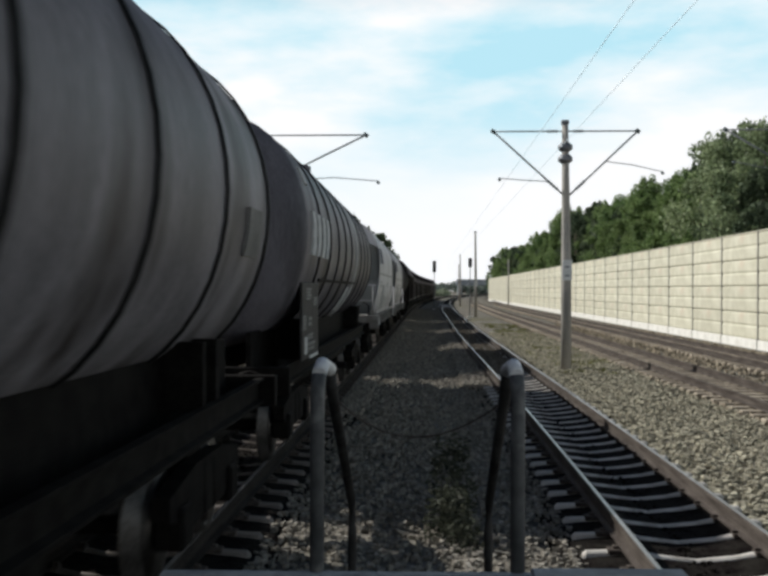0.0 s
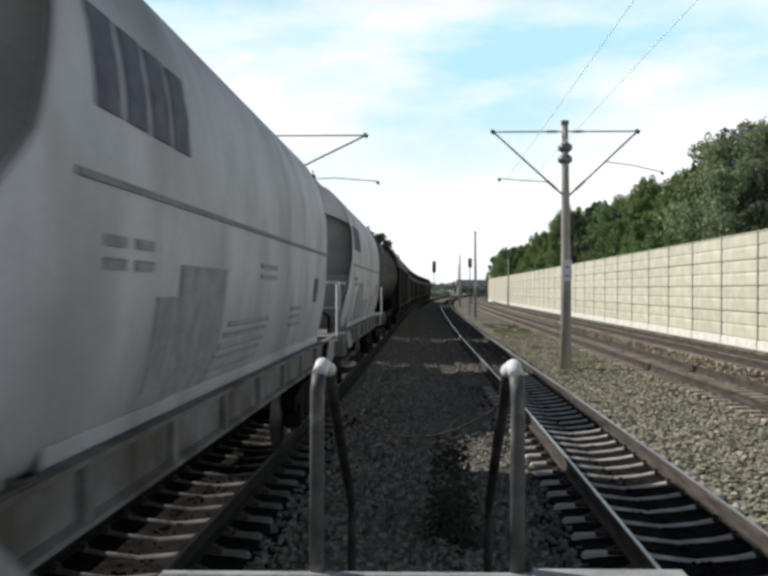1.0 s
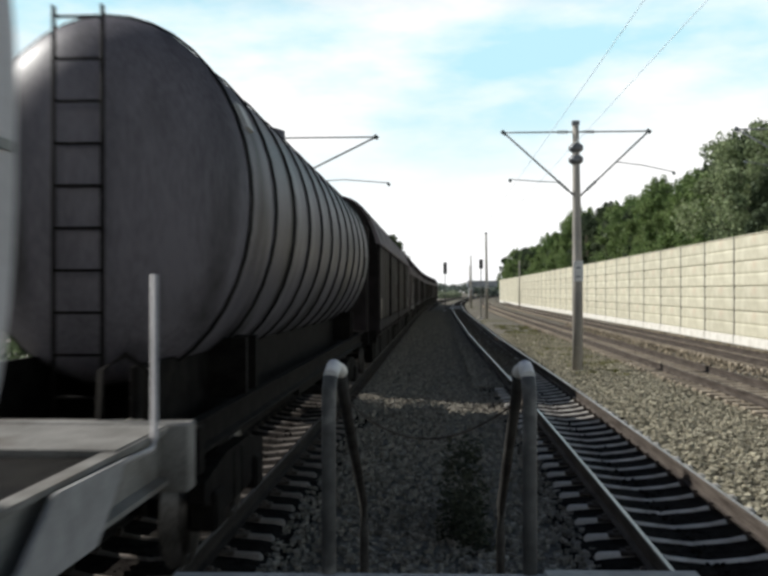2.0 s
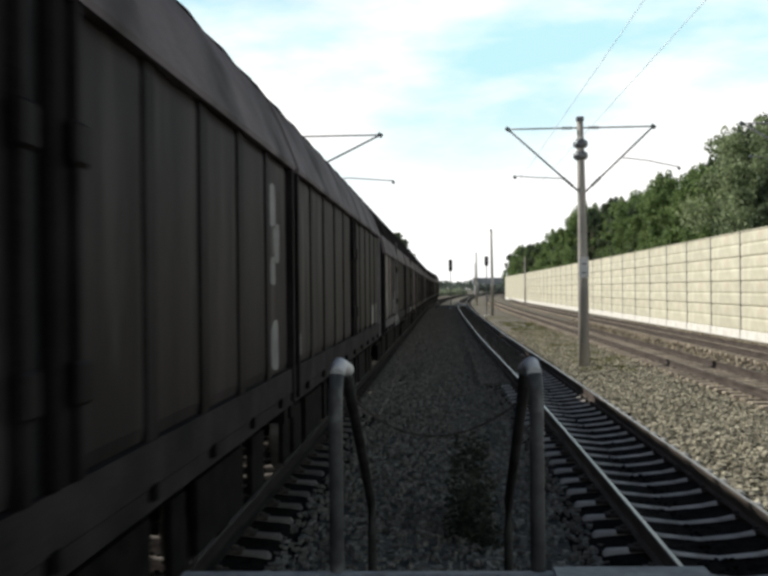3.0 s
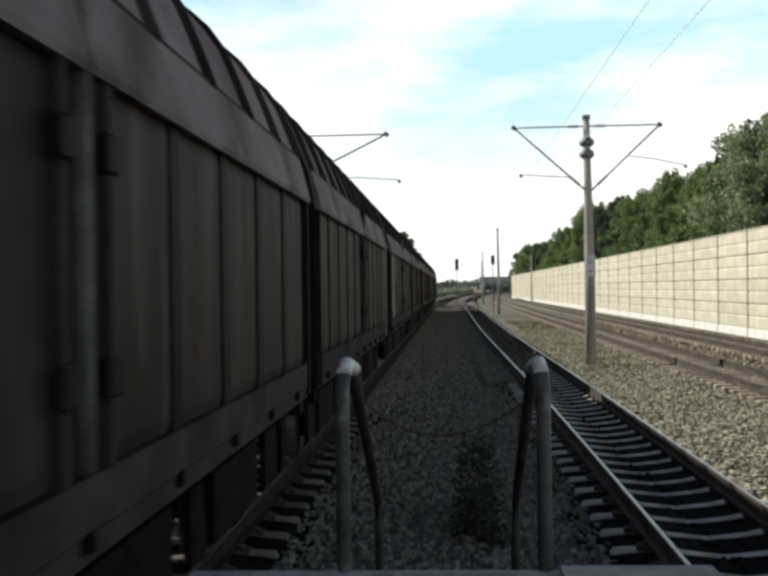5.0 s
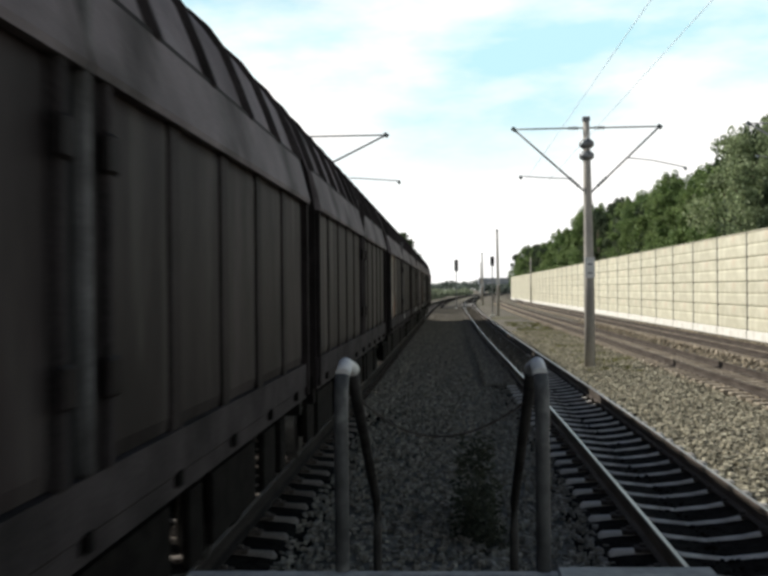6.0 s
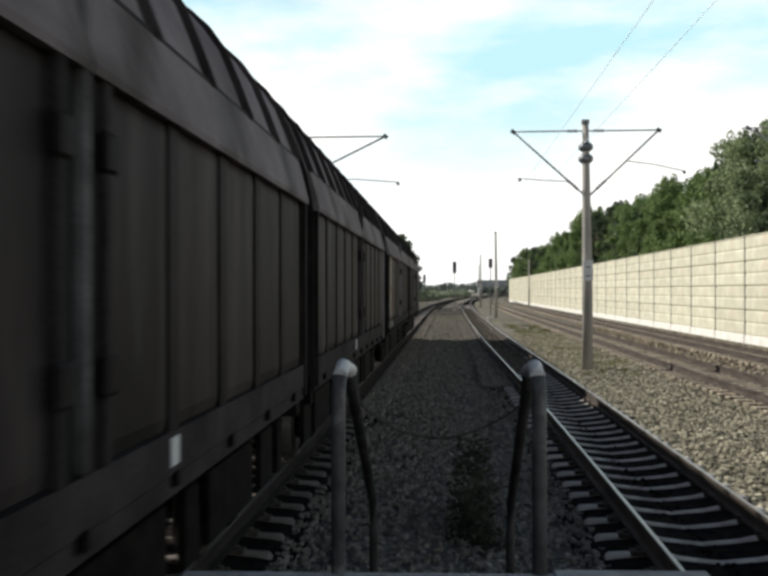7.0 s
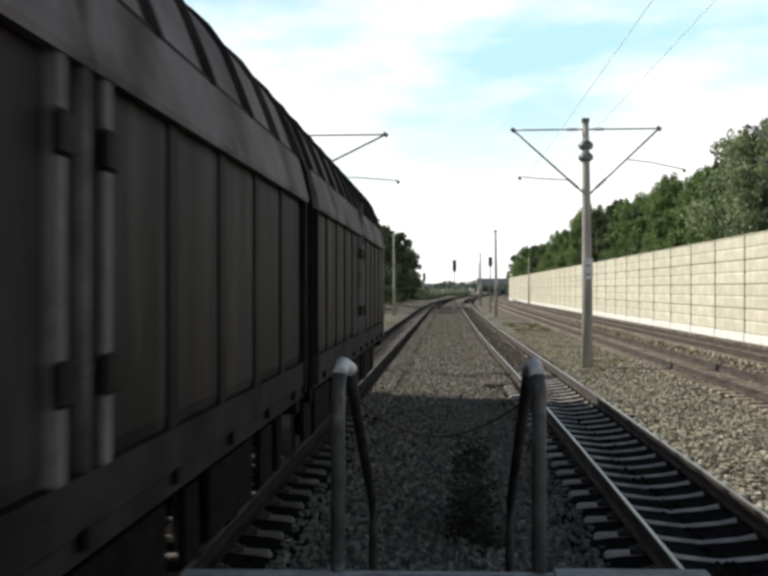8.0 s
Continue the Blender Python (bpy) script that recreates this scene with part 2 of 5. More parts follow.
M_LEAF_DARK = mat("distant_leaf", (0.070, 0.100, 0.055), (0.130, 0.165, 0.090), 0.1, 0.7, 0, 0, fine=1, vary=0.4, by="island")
M_BARK = mat("tree_bark", (0.07, 0.055, 0.04), (0.16, 0.13, 0.10), 3, 0.9, 0, 0.6, stretch=(1, 1, 0.3))
M_WEED = mat("weed_leaf", (0.042, 0.048, 0.032), (0.077, 0.080, 0.058), 3, 0.6, 0, 0, vary=0.4, by="island", spec=0.10)
M_GRASS = mat("trackside_grass", (0.10, 0.11, 0.035), (0.22, 0.21, 0.08), 3, 0.7, 0, 0, vary=0.4, by="island")
# far bushes and woods: distance haze is mixed into the leaf colour
M_BUSH = mat("hazy_bush_leaf", (0.195, 0.232, 0.155), (0.300, 0.338, 0.232), 0.2, 0.7, 0, 0, fine=1, vary=0.3, by="island")
M_WOODS = mat("hazy_woods_leaf", (0.120, 0.150, 0.125), (0.190, 0.225, 0.190), 0.1, 0.7, 0, 0, fine=1, vary=0.3, by="island")
M_BRIDGE = mat("grey_bridge_concrete", (0.240, 0.260, 0.280), (0.340, 0.360, 0.380), 0.4, 0.85, 0, 0.1)


def leafy(m, share=0.35):
    """Let some light through the leaves."""
    n, l = m.node_tree.nodes, m.node_tree.links
    bsdf, out = n["Principled BSDF"], n["Material Output"]
    tr, mx = n.new("ShaderNodeBsdfTranslucent"), n.new("ShaderNodeMixShader")
    l.new(bsdf.inputs["Base Color"].links[0].from_socket, tr.inputs["Color"])
    mx.inputs[0].default_value = share
    l.new(bsdf.outputs[0], mx.inputs[1])
    l.new(tr.outputs[0], mx.inputs[2])
    l.new(mx.outputs[0], out.inputs["Surface"])


for leaf in (M_WOODS, M_LEAF, M_LEAF_GREY, M_LEAF_DARK, M_BUSH, M_WEED, M_GRASS):
    leafy(leaf)


# ---- mesh helpers ----
def box(bm, x0, x1, y0, y1, z0, z1, bevel=0.0):
    v = [bm.verts.new((x, y, z)) for x in (x0, x1) for y in (y0, y1) for z in (z0, z1)]
    fs = [bm.faces.new([v[i] for i in q]) for q in ((0, 1, 3, 2), (4, 6, 7, 5), (0, 4, 5, 1), (2, 3, 7, 6), (0, 2, 6, 4), (1, 5, 7, 3))]
    if bevel:
        edges = list({e for f in fs for e in f.edges})
        bmesh.ops.bevel(bm, geom=edges, offset=bevel, segments=1, affect="EDGES")


def tube(bm, pts, r, seg=8, close=True):
    """A round bar along pts; r is one radius or one for each point."""
    pts = [Vector(p) for p in pts]
    rs = r if isinstance(r, (list, tuple)) else [r] * len(pts)
    rings = []
    for i, p in enumerate(pts):
        d = (pts[min(i + 1, len(pts) - 1)] - pts[max(i - 1, 0)]).normalized()
        u = d.cross(Vector((0, 0, 1)) if abs(d.z) < 0.9 else Vector((1, 0, 0))).normalized()
        w = u.cross(d)
        rings.append([bm.verts.new(p + rs[i] * (math.cos(a) * u + math.sin(a) * w)) for a in (2 * math.pi * k / seg for k in range(seg))])
    for a, b in zip(rings, rings[1:]):
        for k in range(seg):
            bm.faces.new((a[k], a[(k + 1) % seg], b[(k + 1) % seg], b[k])).smooth = True
    if close:
        bm.faces.new(rings[0][::-1])
        bm.faces.new(rings[-1])


def loft(bm, rings, close=True, smooth=True, around=True):
    """Skin over rings of equal count."""
    vs = [[bm.verts.new(p) for p in ring] for ring in rings]
    n = len(vs[0])
    for a, b in zip(vs, vs[1:]):
        for k in range(n if around else n - 1):
            bm.faces.new((a[k], a[(k + 1) % n], b[(k + 1) % n], b[k])).smooth = smooth
    if close and around:
        bm.faces.new(vs[0][::-1])
        bm.faces.new(vs[-1])


def mesh_of(name, bm, material):
    bmesh.ops.recalc_face_normals(bm, faces=bm.faces)
    me = bpy.data.meshes.new(name)
    bm.to_mesh(me)
    bm.free()
    me.materials.append(material)
    return me


def part(name, bm, material, parent=None, label=""):
    ob = new(name, mesh_of(name, bm, material))
    ob.parent = parent
    if label:
        ob["label"] = label
    return ob


def piece(name, me, parent, m):
    ob = new(name, me)
    ob.parent, ob.matrix_basis = parent, m
    return ob


def boxpart(name, dims, material, parent, label="", bevel=0.0):
    bm = bmesh.new()
    box(bm, *dims, bevel=bevel)
    return part(name, bm, material, parent, label)


def tubepart(name, pts, r, material, parent, label="", seg=8):
    bm = bmesh.new()
    tube(bm, pts, r, seg)
    return part(name, bm, material, parent, label)


def empty(name, label, category, group="", kind=""):
    return tagged(new(name), label, category, group, kind)


def soup(name, verts, faces, material, parent=None):
    me = bpy.data.meshes.new(name)
    me.from_pydata(verts, [], faces)
    me.materials.append(material)
    ob = new(name, me)
    ob.parent = parent
    return ob


# ---- the plan of the line ----
BEND_AT, BEND_R = 95.0, 3200.0
TRACKS = (-2.89, 2.69, 7.95, 11.9)
GAUGE = (0.65, 0.68, 0.65, 0.65)   # half the distance of the two rails


def on_line(side, s):
    """A point and heading at the distance s along the line, side metres right of its middle: straight, then a wide bend to the right."""
    if s <= BEND_AT:
        return side, s, 0.0
    a = (s - BEND_AT) / BEND_R
    r = BEND_R - side
    return BEND_R - r * math.cos(a), BEND_AT + r * math.sin(a), -a


def shift2(s):
    """The second track draws in a little towards its neighbour."""
    k = min(max((s - 9.0) / 50.0, 0.0), 1.0)
    n = min(max((24.0 - s) / 16.0, 0.0), 1.0)
    return 0.03 - 0.36 * k * k * (3 - 2 * k) - 0.04 * n


def track_at(i, s):
    x, y, h = on_line(TRACKS[i] + (shift2(s) if i == 1 else 0.0), s)
    return x, y, h


# ---- ground ----
def build_ground():
    xs = [-2500, -600, -150, -60, -30, -18, -12, -9, -7.5] + [-6.5 + 0.4 * k for k in range(64)] + [19.2, 20.5, 22, 26, 34, 60, 150, 600, 2500]
    ys = [-2500, -500, -100, -30, -12] + [-6 + 0.7 * k for k in range(90)] + [60, 66, 74, 84, 96, 110, 130, 150, 175, 200, 240, 280, 330, 400, 500, 700, 1000, 1700, 3500]
    verts, faces = [], []
    for j, y in enumerate(ys):
        for x in xs:
            bx, by, h = on_line(x, y) if abs(x) < 100 else (x, y, 0)
            z = -0.32
            for i in range(4):
                d = abs(x - TRACKS[i])
                if d < 1.35:
                    z = -0.42
            if -12 < x < 18 and -6 < y < 60:
                z += 0.05 * noise.noise((x * 0.8, y * 0.8, 0)) + 0.02 * noise.noise((x * 3, y * 3, 4))
            if x < -6.6:
                z += 0.5 * noise.noise((x * 0.05, y * 0.05, 2)) - 0.2
            if x > 14:
                z = -0.32
            verts.append((bx, by, z))
    n = len(xs)
    for j in range(len(ys) - 1):
        for i in range(n - 1):
            a = j * n + i
            faces.append((a, a + 1, a + n + 1, a + n))
    ground = soup("ground", verts, faces, M_GROUND)
    for p in ground.data.polygons:
        p.use_smooth = True
    return tagged(ground, "pale grey railway ballast and earth with thin grass", "ground", kind="structure")


ground = build_ground()


def stones(name, count, x0, x1, y0, y1, size, material, z=-0.30, seed=1, label="", skew=1.0):
    """Loose stones, denser towards y0: each a dented lump of 8 corners."""
    rng = np.random.default_rng(seed)
    base = np.array([(x, y, w) for x in (-1, 1) for y in (-1, 1) for w in (-1, 1)], float) * 0.58
    quads = np.array([(0, 1, 3, 2), (4, 6, 7, 5), (0, 4, 5, 1), (2, 3, 7, 6), (0, 2, 6, 4), (1, 5, 7, 3)])
    px = rng.uniform(x0, x1, count)
    py = y0 + (y1 - y0) * rng.uniform(0, 1, count) ** skew
    sz = size * rng.uniform(0.5, 1.25, count)
    v = base[None] * (1 + 0.45 * rng.uniform(-1, 1, (count, 8, 3))) * sz[:, None, None] * rng.uniform(0.6, 1.2, (count, 1, 3))
    a = rng.uniform(0, 6.28, count)
    c, s = np.cos(a)[:, None], np.sin(a)[:, None]
    vx, vy = v[..., 0] * c - v[..., 1] * s, v[..., 0] * s + v[..., 1] * c
    v = np.stack([vx + px[:, None], vy + py[:, None], v[..., 2] + z + 0.25 * sz[:, None]], -1)
    f = (quads[None] + 8 * np.arange(count)[:, None, None]).reshape(-1, 4)
    ob = soup(name, v.reshape(-1, 3).tolist(), f.tolist(), material)
    return tagged(ob, label, "gravel", kind="stuff")


stones("ballast", 27000, 3.78, 6.9, 4, 60, 0.052, M_STONE, seed=1, label="loose pale grey ballast stones beside the track", skew=1.5)
stones("ballast", 30000, -1.75, 1.6, 4, 130, 0.043, M_STONE_DARK, seed=2, label="loose grey ballast between the two tracks", skew=2.0)
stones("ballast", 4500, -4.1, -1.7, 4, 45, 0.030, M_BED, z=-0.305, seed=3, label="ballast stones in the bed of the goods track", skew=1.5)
stones("ballast", 4500, 1.6, 3.85, 4, 45, 0.030, M_BED, z=-0.305, seed=4, label="near-black ballast in the bed of the empty track", skew=1.5)
stones("ballast", 9000, 0.95, 1.78, 26, 140, 0.045, M_STONE_DARK, z=-0.225, seed=6, label="ballast spilled over the sleeper ends", skew=1.4)
stones("ballast", 7000, -2.02, -1.4, 20, 140, 0.045, M_STONE_DARK, z=-0.235, seed=7, label="sooty ballast spilled over the sleeper ends", skew=1.4)
stones("ballast", 9000, 1.75, 3.05, 30, 140, 0.045, M_STONE_BED, z=-0.245, seed=8, label="rust-stained ballast filling the empty track", skew=1.4)
stones("ballast", 9000, 6.7, 14.4, 14, 75, 0.085, M_STONE_BROWN, seed=5, label="rust-brown ballast under the far pair of tracks", skew=1.4)


# ---- tracks ----
def rail_mesh(i, side, s0, s1, top):
    """One rail as a swept profile: foot, web and head, or the polished strip on its head."""
    prof = [(-0.065, -0.20), (0.065, -0.20), (0.065, -0.185), (0.012, -0.165), (0.012, -0.05), (0.033, -0.04), (0.033, -0.008), (0.026, 0.0),
            (-0.026, 0.0), (-0.033, -0.008), (-0.033, -0.04), (-0.012, -0.05), (-0.012, -0.165), (-0.065, -0.185)]
    if top:
        prof = [(-0.024, -0.006), (0.024, -0.006), (0.020, 0.005), (-0.020, 0.005)]
    bm = bmesh.new()
    rings, s = [], s0
    while s <= s1:
        x, y, h = track_at(i, s)
        u = Vector((math.cos(h), math.sin(h), 0))
        rings.append([Vector((x, y, 0)) + (side * GAUGE[i] + px) * u + Vector((0, 0, pz)) for px, pz in prof])
        s += 2.0 if s < 70 else 10.0
    loft(bm, rings, smooth=False)
    return bm


def sleeper_mesh(name, material, wood=False):
    bm = bmesh.new()
    if wood:
        box(bm, -1.126, 1.126, -0.13, 0.13, -0.36, -0.205, bevel=0.01)
    else:
        rings = []
        for x, zt, wd in ((-1.126, -0.245, 0.036), (-1.09, -0.215, 0.043), (-0.62, -0.195, 0.046), (-0.38, -0.245, 0.040), (0, -0.285, 0.036), (0.38, -0.245, 0.040), (0.62, -0.195, 0.046), (1.09, -0.215, 0.043), (1.126, -0.245, 0.036)):
            rings.append([(x, -wd - 0.03, -0.36), (x, -wd, zt - 0.02), (x, -wd + 0.02, zt), (x, wd - 0.02, zt), (x, wd, zt - 0.02), (x, wd + 0.03, -0.36)])
        loft(bm, rings, smooth=False)
    return mesh_of(name, bm, material)


def build_track(i, label, far, near_sleepers, wood, material):
    track = empty("track", label, "railway track", "tracks of the line", "structure")
    if not wood:
        bm = bmesh.new()
        rings, s = [], -14.0
        while s <= far:
            x, y, h = track_at(i, s)
            u = Vector((math.cos(h), math.sin(h), 0))
            rings.append([Vector((x, y, z)) + q * u for q, z in ((-1.42, -0.42), (-1.22, -0.30), (-1.0, -0.262), (-0.62, -0.235), (-0.38, -0.275), (0, -0.312), (0.38, -0.275), (0.62, -0.235), (1.0, -0.262), (1.22, -0.30), (1.42, -0.42), (0, -0.6))])
            s += 2.0 if s < 70 else 10.0
        loft(bm, rings, smooth=False)
        part("ballast_bed", bm, M_BED, track, "near-black ballast bed")
    for side in (-1, 1):
        rail = part("rail", rail_mesh(i, side, -14, far, False), M_RAIL_SHADED if i == 0 else M_RAIL, track)
        part("rail_head", rail_mesh(i, side, -14, far, True), M_RAIL if wood else M_HEAD_SHADED if i == 0 else M_RAILTOP, rail, "rusty rail head" if wood else "rail head darkened for the train's shade" if i == 0 else "polished rail head")
    me = sleeper_mesh("sleeper", material, wood)
    s, k = -6.0 + 0.2 * i, 0
    rest_v, rest_f = [], []
    bm = bmesh.new()
    box(bm, -0.11, 0.20, -0.075, 0.075, -0.235, -0.186, bevel=0.008)
    for q in (-0.08, 0.115):
        box(bm, q - 0.03, q + 0.03, -0.03, 0.03, -0.188, -0.155, bevel=0.008)
    clip = mesh_of("fastening", bm, M_RAIL)
    clip_v, clip_f = [], []
    cv, cf = [v.co.copy() for v in clip.vertices], [tuple(p.vertices) for p in clip.polygons]
    sv, sf = [v.co.copy() for v in me.vertices], [tuple(p.vertices) for p in me.polygons]
    while s < min(far, 170):
        x, y, h = track_at(i, s)
        m = Matrix.Translation((x, y, 0)) @ Matrix.Rotation(h, 4, "Z")
        if k < near_sleepers and s > 3:
            tie = piece("sleeper", me, track, m)
            for side in (-1, 1) if k < 50 else ():
                piece("fastening", clip, tie, Matrix.Translation((side * GAUGE[i], 0, 0)) @ Matrix.Rotation(0.0 if side > 0 else math.pi, 4, "Z"))
            k += 1
        else:
            o = len(rest_v)
            rest_v += [m @ v for v in sv]
            rest_f += [tuple(o + q for q in p) for p in sf]
        if not wood and (k >= 50 or s <= 3):
            for side in (-1, 1):
                o = len(clip_v)
                clip_v += [m @ Vector((side * (GAUGE[i] + v.x), side * v.y, v.z)) for v in cv]
                clip_f += [tuple(o + q for q in p) for p in cf]
        s += 0.70
    rest = soup("far_sleepers", rest_v, rest_f, material, track)
    rest["kind"] = "stuff"
    if clip_v:
        soup("far_fastenings", clip_v, clip_f, M_RAIL, track)["kind"] = "stuff"
    return track


build_track(0, "ballasted goods track with concrete sleepers under the train", 600, 90, False, M_SLEEPER_SHADED)
build_track(1, "empty curving track with concrete sleepers and rusty rails", 600, 110, False, M_SLEEPER)
build_track(2, "rusty brown track beside the noise barrier", 600, 0, True, M_SLEEPER_BROWN)
build_track(3, "rusty brown track at the foot of the noise barrier", 600, 0, True, M_SLEEPER_BROWN)


# ---- noise barrier ----
def build_barrier():
    wall = empty("wall_barrier", "long cream noise barrier of stacked panels between posts", "noise barrier", kind="structure")
    bay, y0, n = 5.4, 33.75, 38
    x, zb, zt, rows = 15.3, 0.12, 5.15, 4
    bm = bmesh.new()
    hgt = (zt - zb) / rows
    loft(bm, [[(-0.005, yy, 0.013), (-0.03, yy, 0.030), (-0.05, yy, 0.10), (-0.05, yy, hgt / 2 - 0.10), (-0.022, yy, hgt / 2 - 0.018), (-0.010, yy, hgt / 2),
               (-0.022, yy, hgt / 2 + 0.018), (-0.05, yy, hgt / 2 + 0.10), (-0.05, yy, hgt - 0.10), (-0.03, yy, hgt - 0.030), (-0.005, yy, hgt - 0.013), (0.08, yy, hgt - 0.013), (0.08, yy, 0.013)] for yy in (0.10, bay - 0.10)], smooth=False)
    panel = mesh_of("panel", bm, M_WALL)
    bm = bmesh.new()
    box(bm, 0.085, 0.12, 0.09, bay - 0.09, zb, zt - 0.02)
    backing = mesh_of("backing", bm, M_WALLPOST)
    bm = bmesh.new()
    box(bm, -0.07, 0.16, -0.08, 0.08, -0.35, zt + 0.06, bevel=0.01)
    post = mesh_of("post", bm, M_WALLPOST)
    bm = bmesh.new()
    box(bm, -0.08, 0.14, 0.085, bay - 0.085, zt - 0.005, zt + 0.05, bevel=0.008)
    coping = mesh_of("coping", bm, M_WALL)
    bm = bmesh.new()
    box(bm, -0.10, 0.16, 0.08, bay - 0.08, -0.42, 0.12, bevel=0.015)
    plinth = mesh_of("plinth", bm, M_PLINTH)
    for k in range(n + 1):
        y = y0 + bay * k
        piece("post", post, wall, pose(x, y, 0))
        if k < n:
            piece("plinth", plinth, wall, pose(x, y, 0))
            piece("coping", coping, wall, pose(x, y, 0))
            piece("backing", backing, wall, pose(x, y, 0))
            for r in range(rows):
                piece("panel", panel, wall, pose(x, y, zb + hgt * r))
    boxpart("end_return", (x - 0.1, x + 4.0, y0 + bay * n + 0.1, y0 + bay * n + 0.3, -0.4, zt), M_PLINTH, wall, "white end face of the barrier")
    return wall


build_barrier()


# ---- overhead line ----
def build_mast(y, side):
    """A concrete mast with a steel bracket to each track beside it. side: 1 right of the empty track, -1 left of the goods track."""
    mast = empty("catenary_mast", "grey concrete catenary mast with steel brackets and insulators", "mast", "catenary masts")
    bx = 13.75 if side == 2 else 4.72 if side > 0 else (-6.5 if y < 60 else -5.4)
    x, yy, h = on_line(bx, y)
    mast.matrix_basis = Matrix.Translation((x, yy, -0.32)) @ Matrix.Rotation(h, 4, "Z")
    top = 8.5
    tubepart("shaft", [(0, 0, -0.2), (0, 0, 3), (-0.03, 0, 6), (-0.06, 0, top)], [0.185, 0.17, 0.135, 0.105] if y < 60 else [0.15, 0.14, 0.11, 0.09], M_MAST, mast, seg=14)
    boxpart("foundation", (-0.24, 0.24, -0.24, 0.24, -0.2, 0.03), M_FOOT, mast, "dirty concrete foundation block", 0.03)
    for zz in (7.05, 7.45) if y < 60 else ():
        tubepart("collar", [(-0.05, 0, zz), (-0.05, 0, zz + 0.08), (-0.05, 0, zz + 0.22), (-0.05, 0, zz + 0.30)], [0.15, 0.25, 0.25, 0.15], M_STEEL, mast, seg=12)
    boxpart("cap", (-0.18, 0.06, -0.12, 0.12, top - 0.12, top + 0.02), M_STEEL, mast)
    if side > 0:
        sign = boxpart("sign_plate", (-0.16, 0.16, -0.215, -0.185, 3.05, 3.75), M_SIGN, mast, "white plate on the mast")
        for q in range(2):
            boxpart("bar", (-0.08, 0.08, -0.222, -0.2155, 3.18 + 0.30 * q, 3.24 + 0.30 * q), M_STEEL, sign)
    for d in (-1, 1):
        if (side < 0 and d < 0) or (side == 2 and d > 0) or y > 60:
            continue
        reach = 3.7 if side == 2 else 2.45 if side > 0 else 4.4
        zt, zk = 8.15 if side > 0 else 8.03, 5.95
        tip = (d * reach - 0.05, 0, zt)
        arm = tubepart("top_tube", [(0, 0, zt), tip], 0.026, M_STEEL, mast)
        for q in range(4):
            tubepart("insulator", [(d * (0.28 + 0.09 * q) - 0.05, 0, zt), (d * (0.31 + 0.09 * q) - 0.05, 0, zt), (d * (0.34 + 0.09 * q) - 0.05, 0, zt)], [0.03, 0.075, 0.03], M_INSUL, arm, "ribbed brown insulator")
        brace = tubepart("bracket_tube", [(d * 0.08, 0, zk), tip], 0.032, M_STEEL, mast)
        bv = Vector(tip) - Vector((d * 0.08, 0, zk))
        for q in range(4):
            p = Vector((d * 0.08, 0, zk)) + bv * (0.10 + 0.035 * q)
            tubepart("insulator", [p, p + bv * 0.012, p + bv * 0.024], [0.03, 0.075, 0.03], M_INSUL, brace, "ribbed brown insulator")
        tubepart("clamp", [(tip[0] - 0.07, 0, zt + 0.05), (tip[0] + 0.07, 0, zt - 0.05)], 0.07, M_INSUL, arm)
        if side == 2:
            pts = [Vector((-1.2, 0, 6.75)), Vector((-2.5, 0, 6.87)), Vector((-3.5, 0, 7.09))]
        elif side > 0 and d > 0:
            a0 = Vector((d * 0.08, 0, zk)) + bv * 0.53
            pts = [a0, a0 + Vector((0.9, 0, -0.12)), a0 + Vector((1.9, 0, -0.35))]
        elif side > 0:
            a0 = Vector((d * 0.08, 0, zk)) + bv * 0.22
            pts = [a0, a0 + Vector((-0.9, 0, 0.05)), a0 + Vector((-1.7, 0, 0.12))]
        else:
            a0 = Vector((1.25, 0, 6.47))
            pts = [a0, a0 + Vector((2.0, 0, 0.1)), a0 + Vector((3.5, 0, -0.02))]
        reg = tubepart("registration_arm", pts, 0.016, M_STEEL, mast)
        tubepart("clamp", [pts[2], pts[2] + Vector((0.06, 0, -0.1))], 0.05, M_INSUL, reg)
    return mast


MASTS_R, MASTS_L = (32.6, 94.0, 155.0, 216.0), (32.5, 95.0)
for y in MASTS_R:
    build_mast(y, 1)
build_mast(32.4, 2)
for y in MASTS_L:
    build_mast(y, -1)


far_mast = empty("catenary_mast", "thin grey mast standing against the noise barrier", "mast", "catenary masts")
far_mast.location = (14.7, 174, -0.32)
tubepart("shaft", [(0, 0, -0.2), (0, 0, 8.3)], [0.16, 0.11], M_MAST, far_mast, seg=10)


def build_wires():
    """Contact and carrying wires over three tracks, strung from mast to mast."""
    for name, side, sx, z0, sag in (("contact_wire", 2.78, 0.0, 6.34, 0.0), ("contact_wire", 3.65, 0.0, 6.36, 0.0),
                                    ):
        bm = bmesh.new()
        pts, s = [], -40.0
        while s <= 400:
            x, y, h = on_line(side + sx * math.cos(math.pi * (s - 32.5) / 61.4), s)
            u = ((s - 32.5) / 61.4) % 1.0
            pts.append((x, y, z0 - sag * 4 * u * (1 - u)))
            s += 6.14
        tube(bm, pts, 0.0065, 5)
        ob = part(name, bm, M_WIRE)
        tagged(ob, "thin overhead wire strung between the masts, paled for glare", "wire", "overhead wires")


build_wires()


